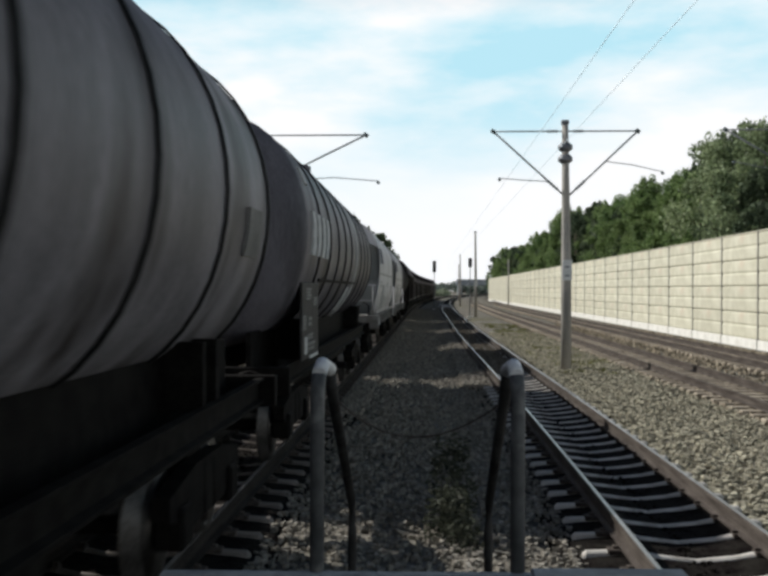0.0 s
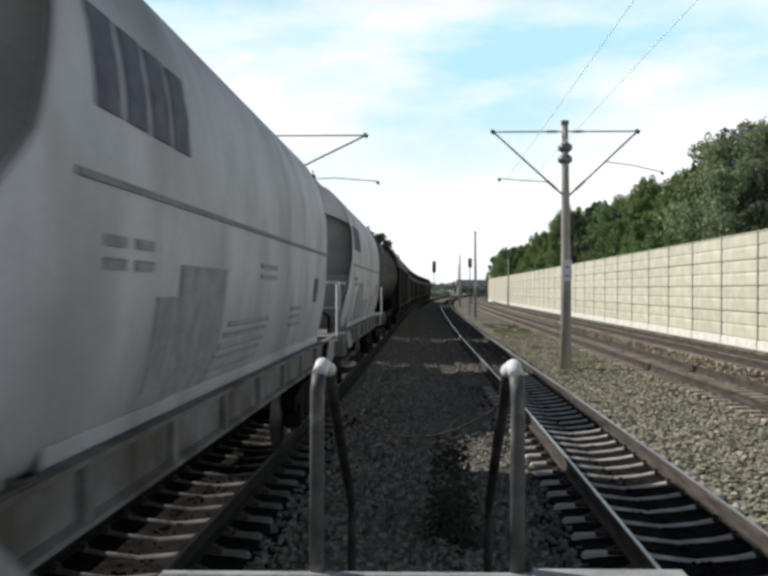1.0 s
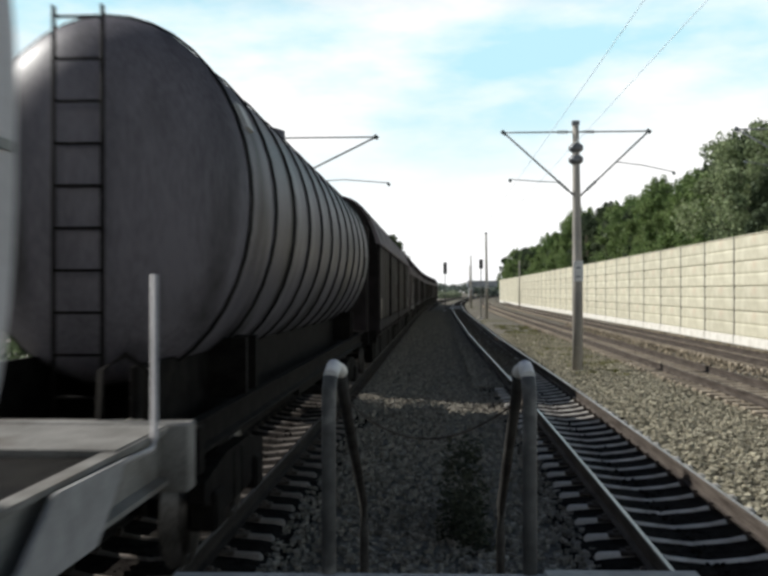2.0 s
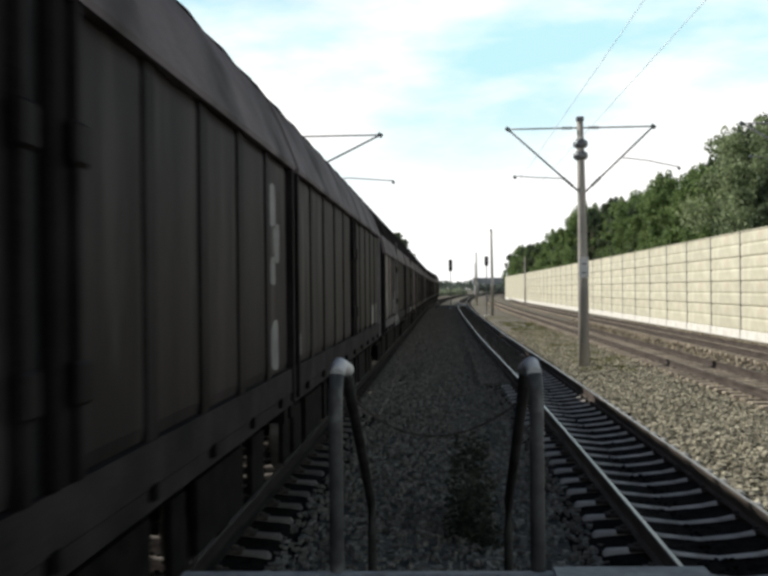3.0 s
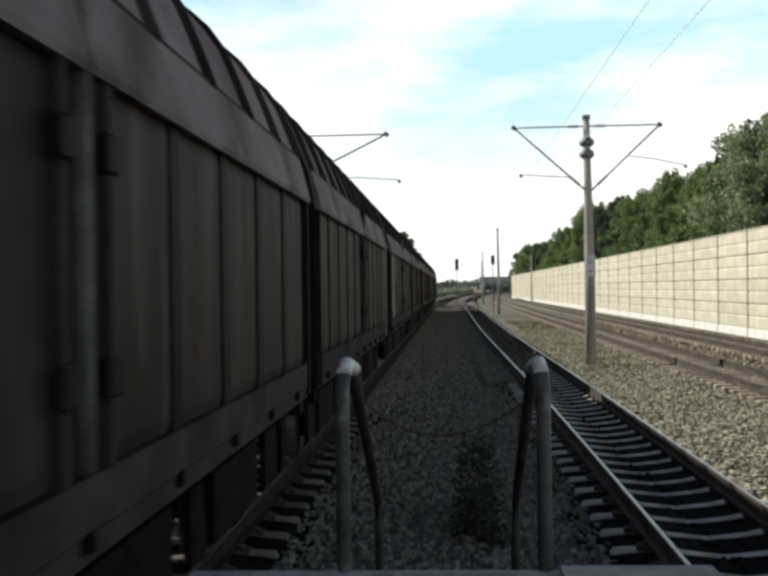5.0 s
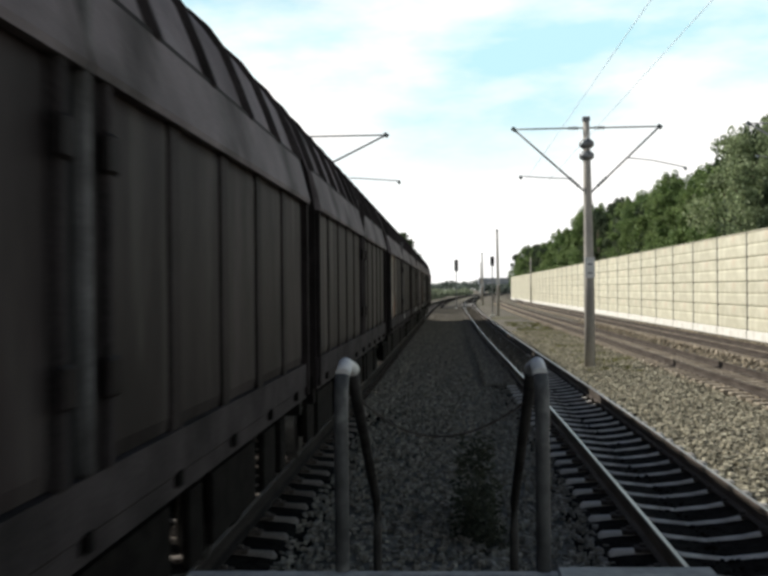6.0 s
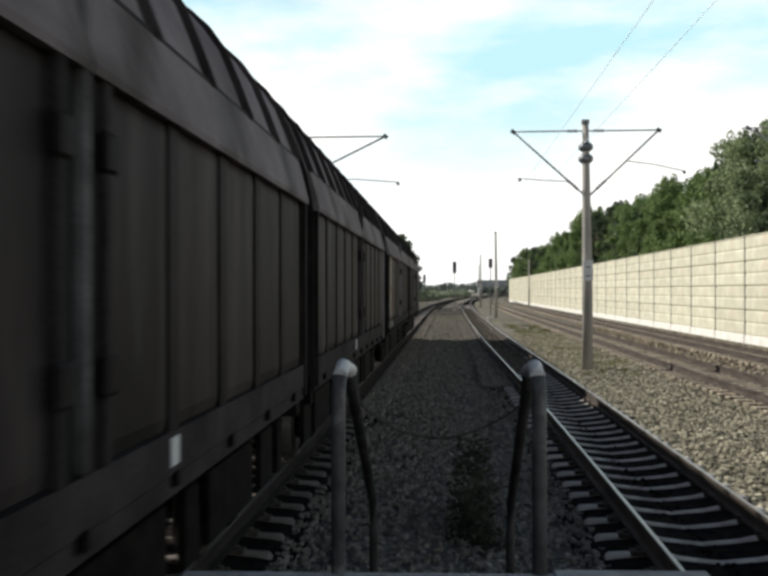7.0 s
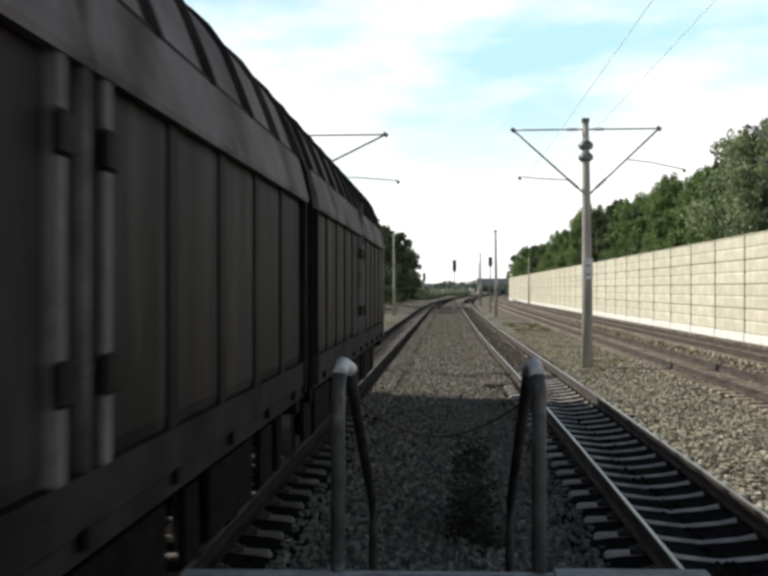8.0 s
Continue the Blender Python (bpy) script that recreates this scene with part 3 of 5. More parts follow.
# ---- signals and distance ----
def build_signal(x, y, z0, z1, w, label, lights=2):
    sg = empty("signal", label, "railway signal", "signals along the line")
    sg.location = (x, y, -0.32)
    tubepart("pole", [(0, 0.12, 0), (0, 0.12, z1 + 0.3)], 0.05, M_STEEL, sg)
    head = boxpart("head", (-w, w, -0.12, 0.08, z0 + 0.32, z1 + 0.32), M_BLACK, sg, "black signal head", 0.04)
    for q in range(lights):
        zz = z0 + 0.32 + (z1 - z0) * (q + 0.5) / lights
        tubepart("hood", [(0, -0.12, zz), (0, -0.34, zz)], w * 0.5, M_BLACK, head)
    boxpart("foot", (-0.25, 0.25, -0.13, 0.37, -0.1, 0.15), M_PLINTH, sg)
    return sg


build_signal(0.85, 128, 4.75, 6.3, 0.24, "black colour-light signal on a pole between the tracks", 3)
build_signal(4.1, 92.5, 4.6, 5.5, 0.18, "black colour-light signal beside a concrete mast", 2)
build_signal(-2.9 - 3.0, 235, 4.4, 6.4, 0.3, "small dark signal far down the line", 2)


def crown(rng, count, ellipsoids, size, droop=0.0):
    """Leaf tufts near the surface of several lumps."""
    verts, faces = [], []
    for k in range(count):
        c, r = ellipsoids[rng.integers(len(ellipsoids))]
        d = rng.normal(size=3)
        d /= np.linalg.norm(d)
        rad = rng.uniform(0.55, 1.08) if rng.random() < 0.8 else rng.uniform(0.2, 0.7)
        p = np.array(c) + d * np.array(r) * rad
        a, b = rng.normal(size=3), rng.normal(size=3)
        a[2] -= droop
        a /= np.linalg.norm(a)
        b -= a * (a @ b)
        b /= np.linalg.norm(b)
        s = size * rng.uniform(0.5, 1.3)
        o = len(verts)
        verts += [tuple(p - a * s), tuple(p + b * s * 0.55 + a * 0.1 * s), tuple(p + a * s), tuple(p - b * s * 0.55 - a * 0.1 * s)]
        faces.append((o, o + 1, o + 2, o + 3))
    return verts, faces


def build_tree(seed, height, spread, material, label, count=19000, size=0.135, droop=0.0):
    rng = np.random.default_rng(seed)
    tree = empty("tree", label, "tree", "trees behind the barrier")
    lean = rng.uniform(-0.04, 0.04, 2)
    tubepart("trunk", [(0, 0, -0.4), (lean[0] * 2, lean[1] * 2, height * 0.3), (lean[0] * height, lean[1] * height, height * 0.85)], [0.24, 0.17, 0.05], M_BARK, tree)
    lumps = []
    for k in range(46):
        f = rng.uniform(0.14, 0.98)
        wide = spread * (0.30 + 0.85 * math.sin(math.pi * (0.12 + 0.80 * f)) ** 0.9)
        a = rng.uniform(0, 6.28)
        q = rng.uniform(0.35, 0.95) * wide
        lr = rng.uniform(0.13, 0.30) * spread
        lumps.append(((q * math.cos(a), q * math.sin(a), f * height), (lr, lr, lr * rng.uniform(0.7, 1.5))))
        if k % 6 == 0:
            tubepart("limb", [(lean[0] * f * height, lean[1] * f * height, f * height * 0.75), (0.6 * q * math.cos(a), 0.6 * q * math.sin(a), f * height * 0.92), (q * math.cos(a), q * math.sin(a), f * height)], [0.09, 0.06, 0.02], M_BARK, tree, seg=5)
    for k in range(5):
        lumps.append(((lean[0] * height + rng.uniform(-0.3, 0.3) * spread, lean[1] * height + rng.uniform(-0.3, 0.3) * spread, height * rng.uniform(0.9, 1.0)), (spread * 0.12, spread * 0.12, height * 0.07)))
    lumps.append(((0, 0, height * 0.45), (spread * 0.55, spread * 0.55, height * 0.36)))
    lumps.append(((0, 0, height * 0.6), (spread * 0.5, spread * 0.5, height * 0.3)))
    v, f = crown(rng, count, lumps, size, droop)
    soup("crown", v, f, material, tree)
    return tree


def plant_trees():
    rng = np.random.default_rng(11)
    kinds = [build_tree(21, 13.5, 3.6, M_LEAF, "tall green deciduous tree behind the noise barrier"),
             build_tree(22, 12.0, 3.2, M_LEAF, "bushy green deciduous tree behind the noise barrier"),
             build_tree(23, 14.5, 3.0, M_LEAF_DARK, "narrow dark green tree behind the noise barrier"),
             build_tree(24, 11.0, 3.8, M_LEAF, "broad green tree behind the noise barrier")]
    spots = []
    y = 66.0
    while y < 320:
        spots.append((23.0 + rng.uniform(-1.0, 1.5), y))
        spots.append((26.5 + rng.uniform(-1, 2.5), y + 1.5))
        y += rng.uniform(2.4, 3.8) * (1 + y / 400)
    used = set()
    for k, (x, yy) in enumerate(spots):
        i = int(rng.integers(4))
        s = (rng.uniform(0.89, 1.06) if i != 2 else rng.uniform(0.90, 1.02)) * (1.06 if 72 < yy < 95 else 1.01)
        m = pose(x, yy, -0.3, 0, 0, rng.uniform(0, 360)) @ Matrix.Diagonal((s, s, s, 1))
        if i not in used:
            used.add(i)
            kinds[i].matrix_basis = m
        else:
            copy_thing(kinds[i], m)
    for i in range(4):
        if i not in used:
            kinds[i].matrix_basis = pose(24, 150 + 6 * i, -0.3)
    w = build_tree(31, 13.8, 5.0, M_LEAF_GREY, "large grey-green willow with a rounded crown behind the barrier", 34000, 0.13, 0.9)
    w.matrix_basis = pose(20.9, 61.5, -0.6)
    # extra dark crown, standing in for the shaded inside of the willow
    d = build_tree(35, 9.6, 2.5, M_LEAF_DARK, "dark tree added for the willow's shaded inside", 9000, 0.17)
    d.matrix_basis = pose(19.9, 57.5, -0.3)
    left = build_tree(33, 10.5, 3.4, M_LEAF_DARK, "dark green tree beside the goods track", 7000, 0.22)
    left["group"] = "trees beside the goods track"
    left.matrix_basis = pose(-9.8, 140, -0.3) @ Matrix.Diagonal((1.1, 1.1, 1.1, 1))
    for x, yy, s in ((-9.6, 162, 1.1), (-9.4, 184, 1.1), (-9.3, 204, 0.9), (-9.6, 232, 0.7), (-9.5, 262, 0.6), (-12, 150, 1.1), (-12, 195, 1.1), (-11, 128, 1.0), (-11, 112, 1.0)):
        copy_thing(left, pose(x, yy, -0.3, 0, 0, 40 * s * 7) @ Matrix.Diagonal((s, s, s, 1)))


plant_trees()


def build_distance():
    """Woods on the skyline, bushes beside the far line, and a grey bridge."""
    rng = np.random.default_rng(5)
    lumps = []
    for k in range(150):
        a = -260 + 4.0 * k
        lumps.append(((a + rng.uniform(-3, 3), 640 + rng.uniform(-40, 40), rng.uniform(2, 5.5)), (rng.uniform(5, 9), 6, rng.uniform(2.0, 4.0))))
    v, f = crown(rng, 26000, lumps, 1.3)
    tagged(soup("woods", v, f, M_WOODS), "low woods on the skyline, paled for haze", "woods", kind="stuff")
    lumps = []
    for k in range(90):
        y = rng.uniform(230, 460)
        x0 = on_line(-9, y)[0]
        lumps.append(((x0 - abs(rng.normal()) * 9, y, 0.6), (rng.uniform(1.5, 3.0), 3.0, rng.uniform(0.8, 2.2))))
    v, f = crown(rng, 22000, lumps, 0.5)
    tagged(soup("bushes", v, f, M_BUSH), "bushes beside the far line, paled for haze", "bushes", kind="stuff")
    # hedge whose unseen near stretch is added to shade ground left of the train
    lumps = []
    for k in range(270):
        y = -14 + 1.0 * k
        lumps.append(((-9.8 + rng.uniform(-0.7, 0.5), y + rng.uniform(-0.5, 0.5), rng.uniform(0.2, 1.9)), (rng.uniform(0.8, 1.3), 1.0, rng.uniform(0.7, 1.2))))
    v, f = crown(rng, 40000, lumps, 0.13)
    tagged(soup("hedge", v, f, M_LEAF_DARK), "dark hedge along the goods track, near stretch added", "hedge", kind="stuff")
    bridge = empty("road_bridge", "grey concrete road bridge across the far tracks", "bridge", kind="structure")
    boxpart("deck", (14, 90, 470, 482, 4.6, 6.4), M_BRIDGE, bridge, bevel=0.1)
    boxpart("parapet", (14, 90, 469.6, 470.0, 6.4, 7.6), M_BRIDGE, bridge)
    for x in (16, 38, 60, 88):
        boxpart("pier", (x - 1, x + 1, 471, 481, -0.5, 4.6), M_BRIDGE, bridge, bevel=0.1)


build_distance()


# ---- the stand of the camera ----
def build_stand():
    stand = empty("lookout_platform", "grey steel platform with two bent tube handrails and a sagging chain", "platform")
    zp = 1.688
    deck = boxpart("deck", (-0.66, 0.655, -1.6, 2.36, zp - 0.04, zp - 0.008), M_DECK, stand, "worn steel deck plate")
    boxpart("edge_angle", (-0.66, 0.655, 2.36, 2.40, zp - 0.12, zp), M_DECK_EDGE, stand, "deck edge, painted pale as if catching the sky", 0.006)
    boxpart("corner_plate", (0.28, 0.66, 2.20, 2.41, zp - 0.008, zp + 0.007), M_DECK_EDGE, stand, "pale steel plate on the corner", 0.004)
    for ob in stand.children:
        ob.rotation_euler = (0, radians(-0.6), 0)
    for x in (-0.6, 0.6):
        for y in (-1.5, 2.2):
            tubepart("leg", [(x, y, -0.5), (x, y, zp - 0.04)], 0.045, M_TUBE, stand)
    for x, inner in ((-0.28, 1), (0.228, -1)):
        y = 2.4
        zt = 2.20
        pts = [(x, y, zp - 0.15), (x, y, zt - 0.06), (x + 0.003 * inner, y + 0.012, zt - 0.018), (x + 0.006 * inner, y + 0.06, zt + 0.004),
               (x + 0.010 * inner, y + 0.20, zt - 0.02), (x + 0.012 * inner, y + 0.26, zt - 0.075)]
        rail = tubepart("handrail", pts[:3], 0.0185, M_TUBE, stand, seg=14)
        tubepart("bend", pts[2:5], 0.0192, M_TUBE_BARE, rail, "paint worn off the bend", seg=14)
        low = [(x + 0.010 * inner, y + 0.20, zt - 0.02), (x + 0.012 * inner, y + 0.27, zt - 0.10), (x + 0.0 * inner, y + 1.10, 1.62), (x, y + 1.14, 1.50), (x, y + 1.14, -0.35)]
        tubepart("lower_rail", low, 0.0165, M_TUBE_DARK, stand, "dark lower tube", seg=12)
    pts = []
    for k in range(25):
        u = k / 24
        pts.append((-0.275 + 0.50 * u, 2.70, 2.10 - 0.115 * 4 * u * (1 - u) * (1.0 - 0.25 * (u - 0.5)) - 0.01 * u))
    tubepart("chain", pts, [0.0025 + 0.0015 * (k % 2) for k in range(25)], M_RAIL, stand, "thin rusty sagging chain", seg=6)
    return stand


build_stand()


def blades(name, spots, material, label, height, seed, lean=0.5, wide=0.02, category="weeds"):
    rng = np.random.default_rng(seed)
    verts, faces = [], []
    for (x, y, r, n) in spots:
        for k in range(n):
            a, q = rng.uniform(0, 6.28), r * math.sqrt(rng.random())
            h = height * rng.uniform(0.35, 1.0) * (1 - 0.5 * q / max(r, 0.01))
            b = rng.uniform(0, 6.28)
            p = Vector((x + q * math.cos(a), y + q * math.sin(a), -0.34))
            d = Vector((math.cos(b), math.sin(b), 0))
            w = wide * rng.uniform(0.6, 1.4) * Vector((-d.y, d.x, 0))
            t1, t2 = p + Vector((0, 0, h * 0.55)) + d * h * lean * 0.3, p + Vector((0, 0, h)) + d * h * lean * rng.uniform(0.4, 1.0)
            o = len(verts)
            verts += [p - w * 0.6, p + w * 0.6, t1 + w, t1 - w, t2]
            faces += [(o, o + 1, o + 2, o + 3), (o + 3, o + 2, o + 4)]
    ob = soup(name, verts, faces, material)
    return tagged(ob, label, category, kind="stuff")


def weed_clump(spots, label, seed):
    """Bushy weeds: thin stems with many small broad leaves."""
    rng = np.random.default_rng(seed)
    verts, faces = [], []
    for x, y, r, h, n in spots:
        for k in range(n):
            a, q, f = rng.uniform(0, 6.28), r * math.sqrt(rng.random()), rng.random() ** 0.8
            q *= 0.45 + 0.9 * math.sin(math.pi * min(0.9, 0.25 + 0.6 * f))
            p = np.array((x + q * math.cos(a), y + q * math.sin(a), -0.34 + h * f * rng.uniform(0.75, 1.0)))
            u, w = rng.normal(size=3), rng.normal(size=3)
            u[2] = 0.35 * u[2] + 0.3
            u /= np.linalg.norm(u)
            w -= u * (u @ w)
            w /= np.linalg.norm(w)
            ln = rng.uniform(0.022, 0.055)
            o = len(verts)
            verts += [tuple(p - u * ln), tuple(p + w * ln * 0.45), tuple(p + u * ln), tuple(p - w * ln * 0.45)]
            faces.append((o, o + 1, o + 2, o + 3))
        for k in range(12):
            a, q = rng.uniform(0, 6.28), r * rng.uniform(0.1, 0.8)
            o = len(verts)
            cx, cy = x + 0.3 * q * math.cos(a), y + 0.3 * q * math.sin(a)
            verts += [(cx - 0.004, cy, -0.36), (cx + 0.004, cy, -0.36), (x + q * math.cos(a), y + q * math.sin(a), -0.34 + h * rng.uniform(0.7, 1.0))]
            faces.append((o, o + 1, o + 2))
    return tagged(soup("weeds", verts, faces, M_WEED), label, "weeds", kind="stuff")


weed_clump([(0.28, 10.9, 0.22, 1.12, 760), (0.24, 10.3, 0.22, 0.62, 460), (0.38, 9.9, 0.18, 0.4, 200)], "bushy green weeds growing between the tracks", 41)
blades("weeds", [(0.27, 10.6, 0.2, 22)], M_WEED, "thin weed stalks growing between the tracks", 1.15, 45, 0.45, 0.012)
g_rng = np.random.default_rng(42)
blades("grass", [(g_rng.uniform(4.0, 7.0), g_rng.uniform(8, 30), g_rng.uniform(0.08, 0.3), 14) for _ in range(110)], M_GRASS, "sparse low grass between the ballast stones", 0.09, 44, 1.0, 0.012, "grass")
blades("grass", [(g_rng.uniform(4.3, 6.6), g_rng.uniform(30, 75), g_rng.uniform(0.2, 0.7), 60) for _ in range(90)], M_GRASS, "thin dry grass tufts on the ballast", 0.22, 43, 0.8, 0.02, "grass")


# ---- wagons ----
def spin(h):
    return Matrix.Rotation(h, 4, "Z")


def wheelset(parent, y):
    """An axle with two flanged wheels."""
    for x in (-0.65, 0.65):
        s = 1 if x > 0 else -1
        tubepart("wheel", [(x - s * 0.07, y, 0.5), (x - s * 0.045, y, 0.5), (x - s * 0.04, y, 0.5), (x + s * 0.06, y, 0.5), (x + s * 0.061, y, 0.5), (x + s * 0.03, y, 0.5)], [0.52, 0.52, 0.49, 0.485, 0.40, 0.12], M_WHEEL, parent, seg=20)
    tubepart("axle", [(-0.95, y, 0.5), (0.95, y, 0.5)], 0.08, M_BOGIE, parent)
    for s in (-1, 1):
        boxpart("axle_box", (s * 0.86 - 0.13, s * 0.86 + 0.13, y - 0.17, y + 0.17, 0.33, 0.68), M_BOGIE, parent, bevel=0.03)


def buffers(parent, y, d, z=1.2):
    for s in (-1, 1):
        tubepart("buffer", [(s * 0.76, y, z), (s * 0.76, y + d * 0.38, z), (s * 0.76, y + d * 0.39, z), (s * 0.76, y + d * 0.56, z), (s * 0.76, y + d * 0.57, z), (s * 0.76, y + d * 0.60, z)],
                 [0.12, 0.12, 0.08, 0.08, 0.23, 0.21], M_BOGIE, parent, seg=12)


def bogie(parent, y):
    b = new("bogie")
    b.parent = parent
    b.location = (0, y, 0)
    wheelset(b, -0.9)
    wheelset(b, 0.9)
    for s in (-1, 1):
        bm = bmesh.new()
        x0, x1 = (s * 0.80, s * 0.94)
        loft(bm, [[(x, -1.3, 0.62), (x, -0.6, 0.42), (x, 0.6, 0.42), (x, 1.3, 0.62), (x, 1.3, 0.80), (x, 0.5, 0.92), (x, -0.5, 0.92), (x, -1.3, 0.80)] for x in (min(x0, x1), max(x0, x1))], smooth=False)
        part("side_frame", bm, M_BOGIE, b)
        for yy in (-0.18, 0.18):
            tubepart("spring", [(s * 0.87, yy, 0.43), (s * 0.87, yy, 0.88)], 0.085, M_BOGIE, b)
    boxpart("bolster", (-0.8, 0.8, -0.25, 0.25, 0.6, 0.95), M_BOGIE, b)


def patch(parent, name, mat_, rx, rz, zc, y0, y1, a0, a1, lift=0.012, label="", n=5):
    """A thin plate that follows a tank's side. Angles are degrees above the horizontal."""
    bm = bmesh.new()
    rings = []
    for y in (y0, y1):
        ring = []
        for k in range(n):
            a = radians(a0 + (a1 - a0) * k / (n - 1))
            ring.append(((rx + lift) * math.cos(a), y, zc + (rz + lift) * math.sin(a)))
        for k in range(n - 1, -1, -1):
            a = radians(a0 + (a1 - a0) * k / (n - 1))
            ring.append(((rx - 0.01) * math.cos(a), y, zc + (rz - 0.01) * math.sin(a)))
        rings.append(ring)
    loft(bm, rings, smooth=False)
    return part(name, bm, mat_, parent, label)


def ring_at(rx, rz, zc, y, n=40):
    return [(rx * math.cos(2 * math.pi * k / n), y, zc + rz * math.sin(2 * math.pi * k / n)) for k in range(n)]


def ladder(parent, x, y, z0, z1, w=0.22, material=None):
    material = material or M_FRAME
    bm = bmesh.new()
    for s in (-1, 1):
        tube(bm, [(x + s * w, y, z0), (x + s * w, y, z1)], 0.018, 6)
    z = z0 + 0.15
    while z < z1:
        tube(bm, [(x - w, y, z), (x + w, y, z)], 0.014, 6)
        z += 0.34
    return part("ladder", bm, material, parent)


def underframe(parent, y0, y1, material, z0=1.12, z1=1.40, x=1.05):
    for s in (-1, 1):
        bm = bmesh.new()
        a, b = s * (x - 0.09), s * x
        loft(bm, [[(a, y, z0), (b, y, z0), (b, y, z0 + 0.03), (s * (x - 0.06), y, z0 + 0.05), (s * (x - 0.06), y, z1 - 0.05), (b, y, z1 - 0.03), (b, y, z1), (a, y, z1)] for y in (y0, y1)], smooth=False)
        part("sole_bar", bm, material, parent)
    for y in (y0, y1):
        boxpart("headstock", (-x - 0.12, x + 0.12, y - 0.09, y + 0.09, z0 - 0.05, z1 + 0.02), material, parent, bevel=0.01)


def tank_wagon(cyl, length, skin, label, hoops, pale, lettering):
    """A bogie tank wagon. cyl: length of the straight barrel; local y runs to the rear."""
    w = empty("tank_wagon", label, "tank wagon", "wagons of the goods train")
    rx, rz, zc = 1.26, 1.60, 3.2
    bm = bmesh.new()
    h = cyl / 2
    rings = []
    for f, d in ((0.05, 0.62), (0.35, 0.58), (0.62, 0.48), (0.82, 0.33), (0.94, 0.16), (0.99, 0.04)):
        rings.append(ring_at(rx * f, rz * f, zc, -h - d))
    rings += [ring_at(rx, rz, zc, -h + cyl * k / 8) for k in range(9)]
    for f, d in ((0.99, 0.04), (0.94, 0.16), (0.82, 0.33), (0.62, 0.48), (0.35, 0.58), (0.05, 0.62)):
        rings.append(ring_at(rx * f, rz * f, zc, h + d))
    loft(bm, rings)
    part("barrel", bm, skin, w)
    for k in range(1 if lettering else 0, hoops):
        y = -h + 0.05 + (cyl - 0.1) * k / (hoops - 1)
        if lettering:   # wider apart in front of the pale hoop than behind it
            y = -h + 0.05 + 1.47 * k if k <= 6 else -h + 8.87 + (cyl - 8.92) * (k - 6) / (hoops - 7)
        bm = bmesh.new()
        loft(bm, [ring_at(rx + 0.006, rz + 0.006, zc, y - 0.05), ring_at(rx + 0.026, rz + 0.026, zc, y - 0.035), ring_at(rx + 0.026, rz + 0.026, zc, y + 0.035), ring_at(rx + 0.006, rz + 0.006, zc, y + 0.05)], close=False)
        part("hoop", bm, pale if (lettering and k == 6) else M_BAND, w)
    wl_ = length / 2
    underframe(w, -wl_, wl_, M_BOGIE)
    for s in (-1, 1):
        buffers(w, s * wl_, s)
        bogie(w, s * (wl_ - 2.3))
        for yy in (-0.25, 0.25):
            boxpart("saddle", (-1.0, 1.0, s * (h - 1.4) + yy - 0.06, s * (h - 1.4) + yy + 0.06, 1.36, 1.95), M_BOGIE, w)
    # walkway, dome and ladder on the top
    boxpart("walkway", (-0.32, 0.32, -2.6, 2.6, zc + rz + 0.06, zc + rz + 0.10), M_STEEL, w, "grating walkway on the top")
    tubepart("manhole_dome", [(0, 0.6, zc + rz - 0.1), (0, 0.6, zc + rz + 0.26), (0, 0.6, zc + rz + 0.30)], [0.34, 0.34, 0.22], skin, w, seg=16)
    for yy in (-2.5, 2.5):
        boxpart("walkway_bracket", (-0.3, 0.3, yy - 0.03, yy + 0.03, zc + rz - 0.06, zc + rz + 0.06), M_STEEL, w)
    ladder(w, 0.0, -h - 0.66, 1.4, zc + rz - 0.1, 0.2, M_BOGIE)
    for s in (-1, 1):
        # lengthwise plate added to hide sunlit ground below the barrel
        boxpart("added_cover_plate", (s * 0.60 - 0.03, s * 0.60 + 0.03, -wl_ + 0.2, wl_ - 0.2, 0.98, 1.84), M_BOGIE, w, "", 0.01)
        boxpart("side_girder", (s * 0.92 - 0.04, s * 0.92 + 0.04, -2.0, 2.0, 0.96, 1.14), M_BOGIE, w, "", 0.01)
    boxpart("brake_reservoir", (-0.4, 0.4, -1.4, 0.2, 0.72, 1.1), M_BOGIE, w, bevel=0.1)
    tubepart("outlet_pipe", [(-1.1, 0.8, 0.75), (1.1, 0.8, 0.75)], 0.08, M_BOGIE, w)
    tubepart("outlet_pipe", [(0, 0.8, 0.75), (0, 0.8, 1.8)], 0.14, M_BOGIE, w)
    if lettering:
        for k in range(4):
            y = -h + 0.48 + 0.60 * k
            patch(w, "marking", M_LETTER, rx, rz, zc, y, y + 0.34, -11, 11, 0.03, "plain pale block of the maker's mark")
        patch(w, "tag_panel", M_LETTER, rx, rz, zc, 0.55, 0.95, -50, -28, 0.03, "pale data panel")
        patch(w, "seam", M_BAND, rx, rz, zc, -h + 2.1, 2.55, -25, -23.2, 0.02, "dark lengthwise seam")
        board = boxpart("data_board", (1.12, 1.16, -h + 0.2, -h + 2.1, 1.40, 2.5), M_BOARD, w, "grey board with rows of pale unreadable lettering", 0.01)
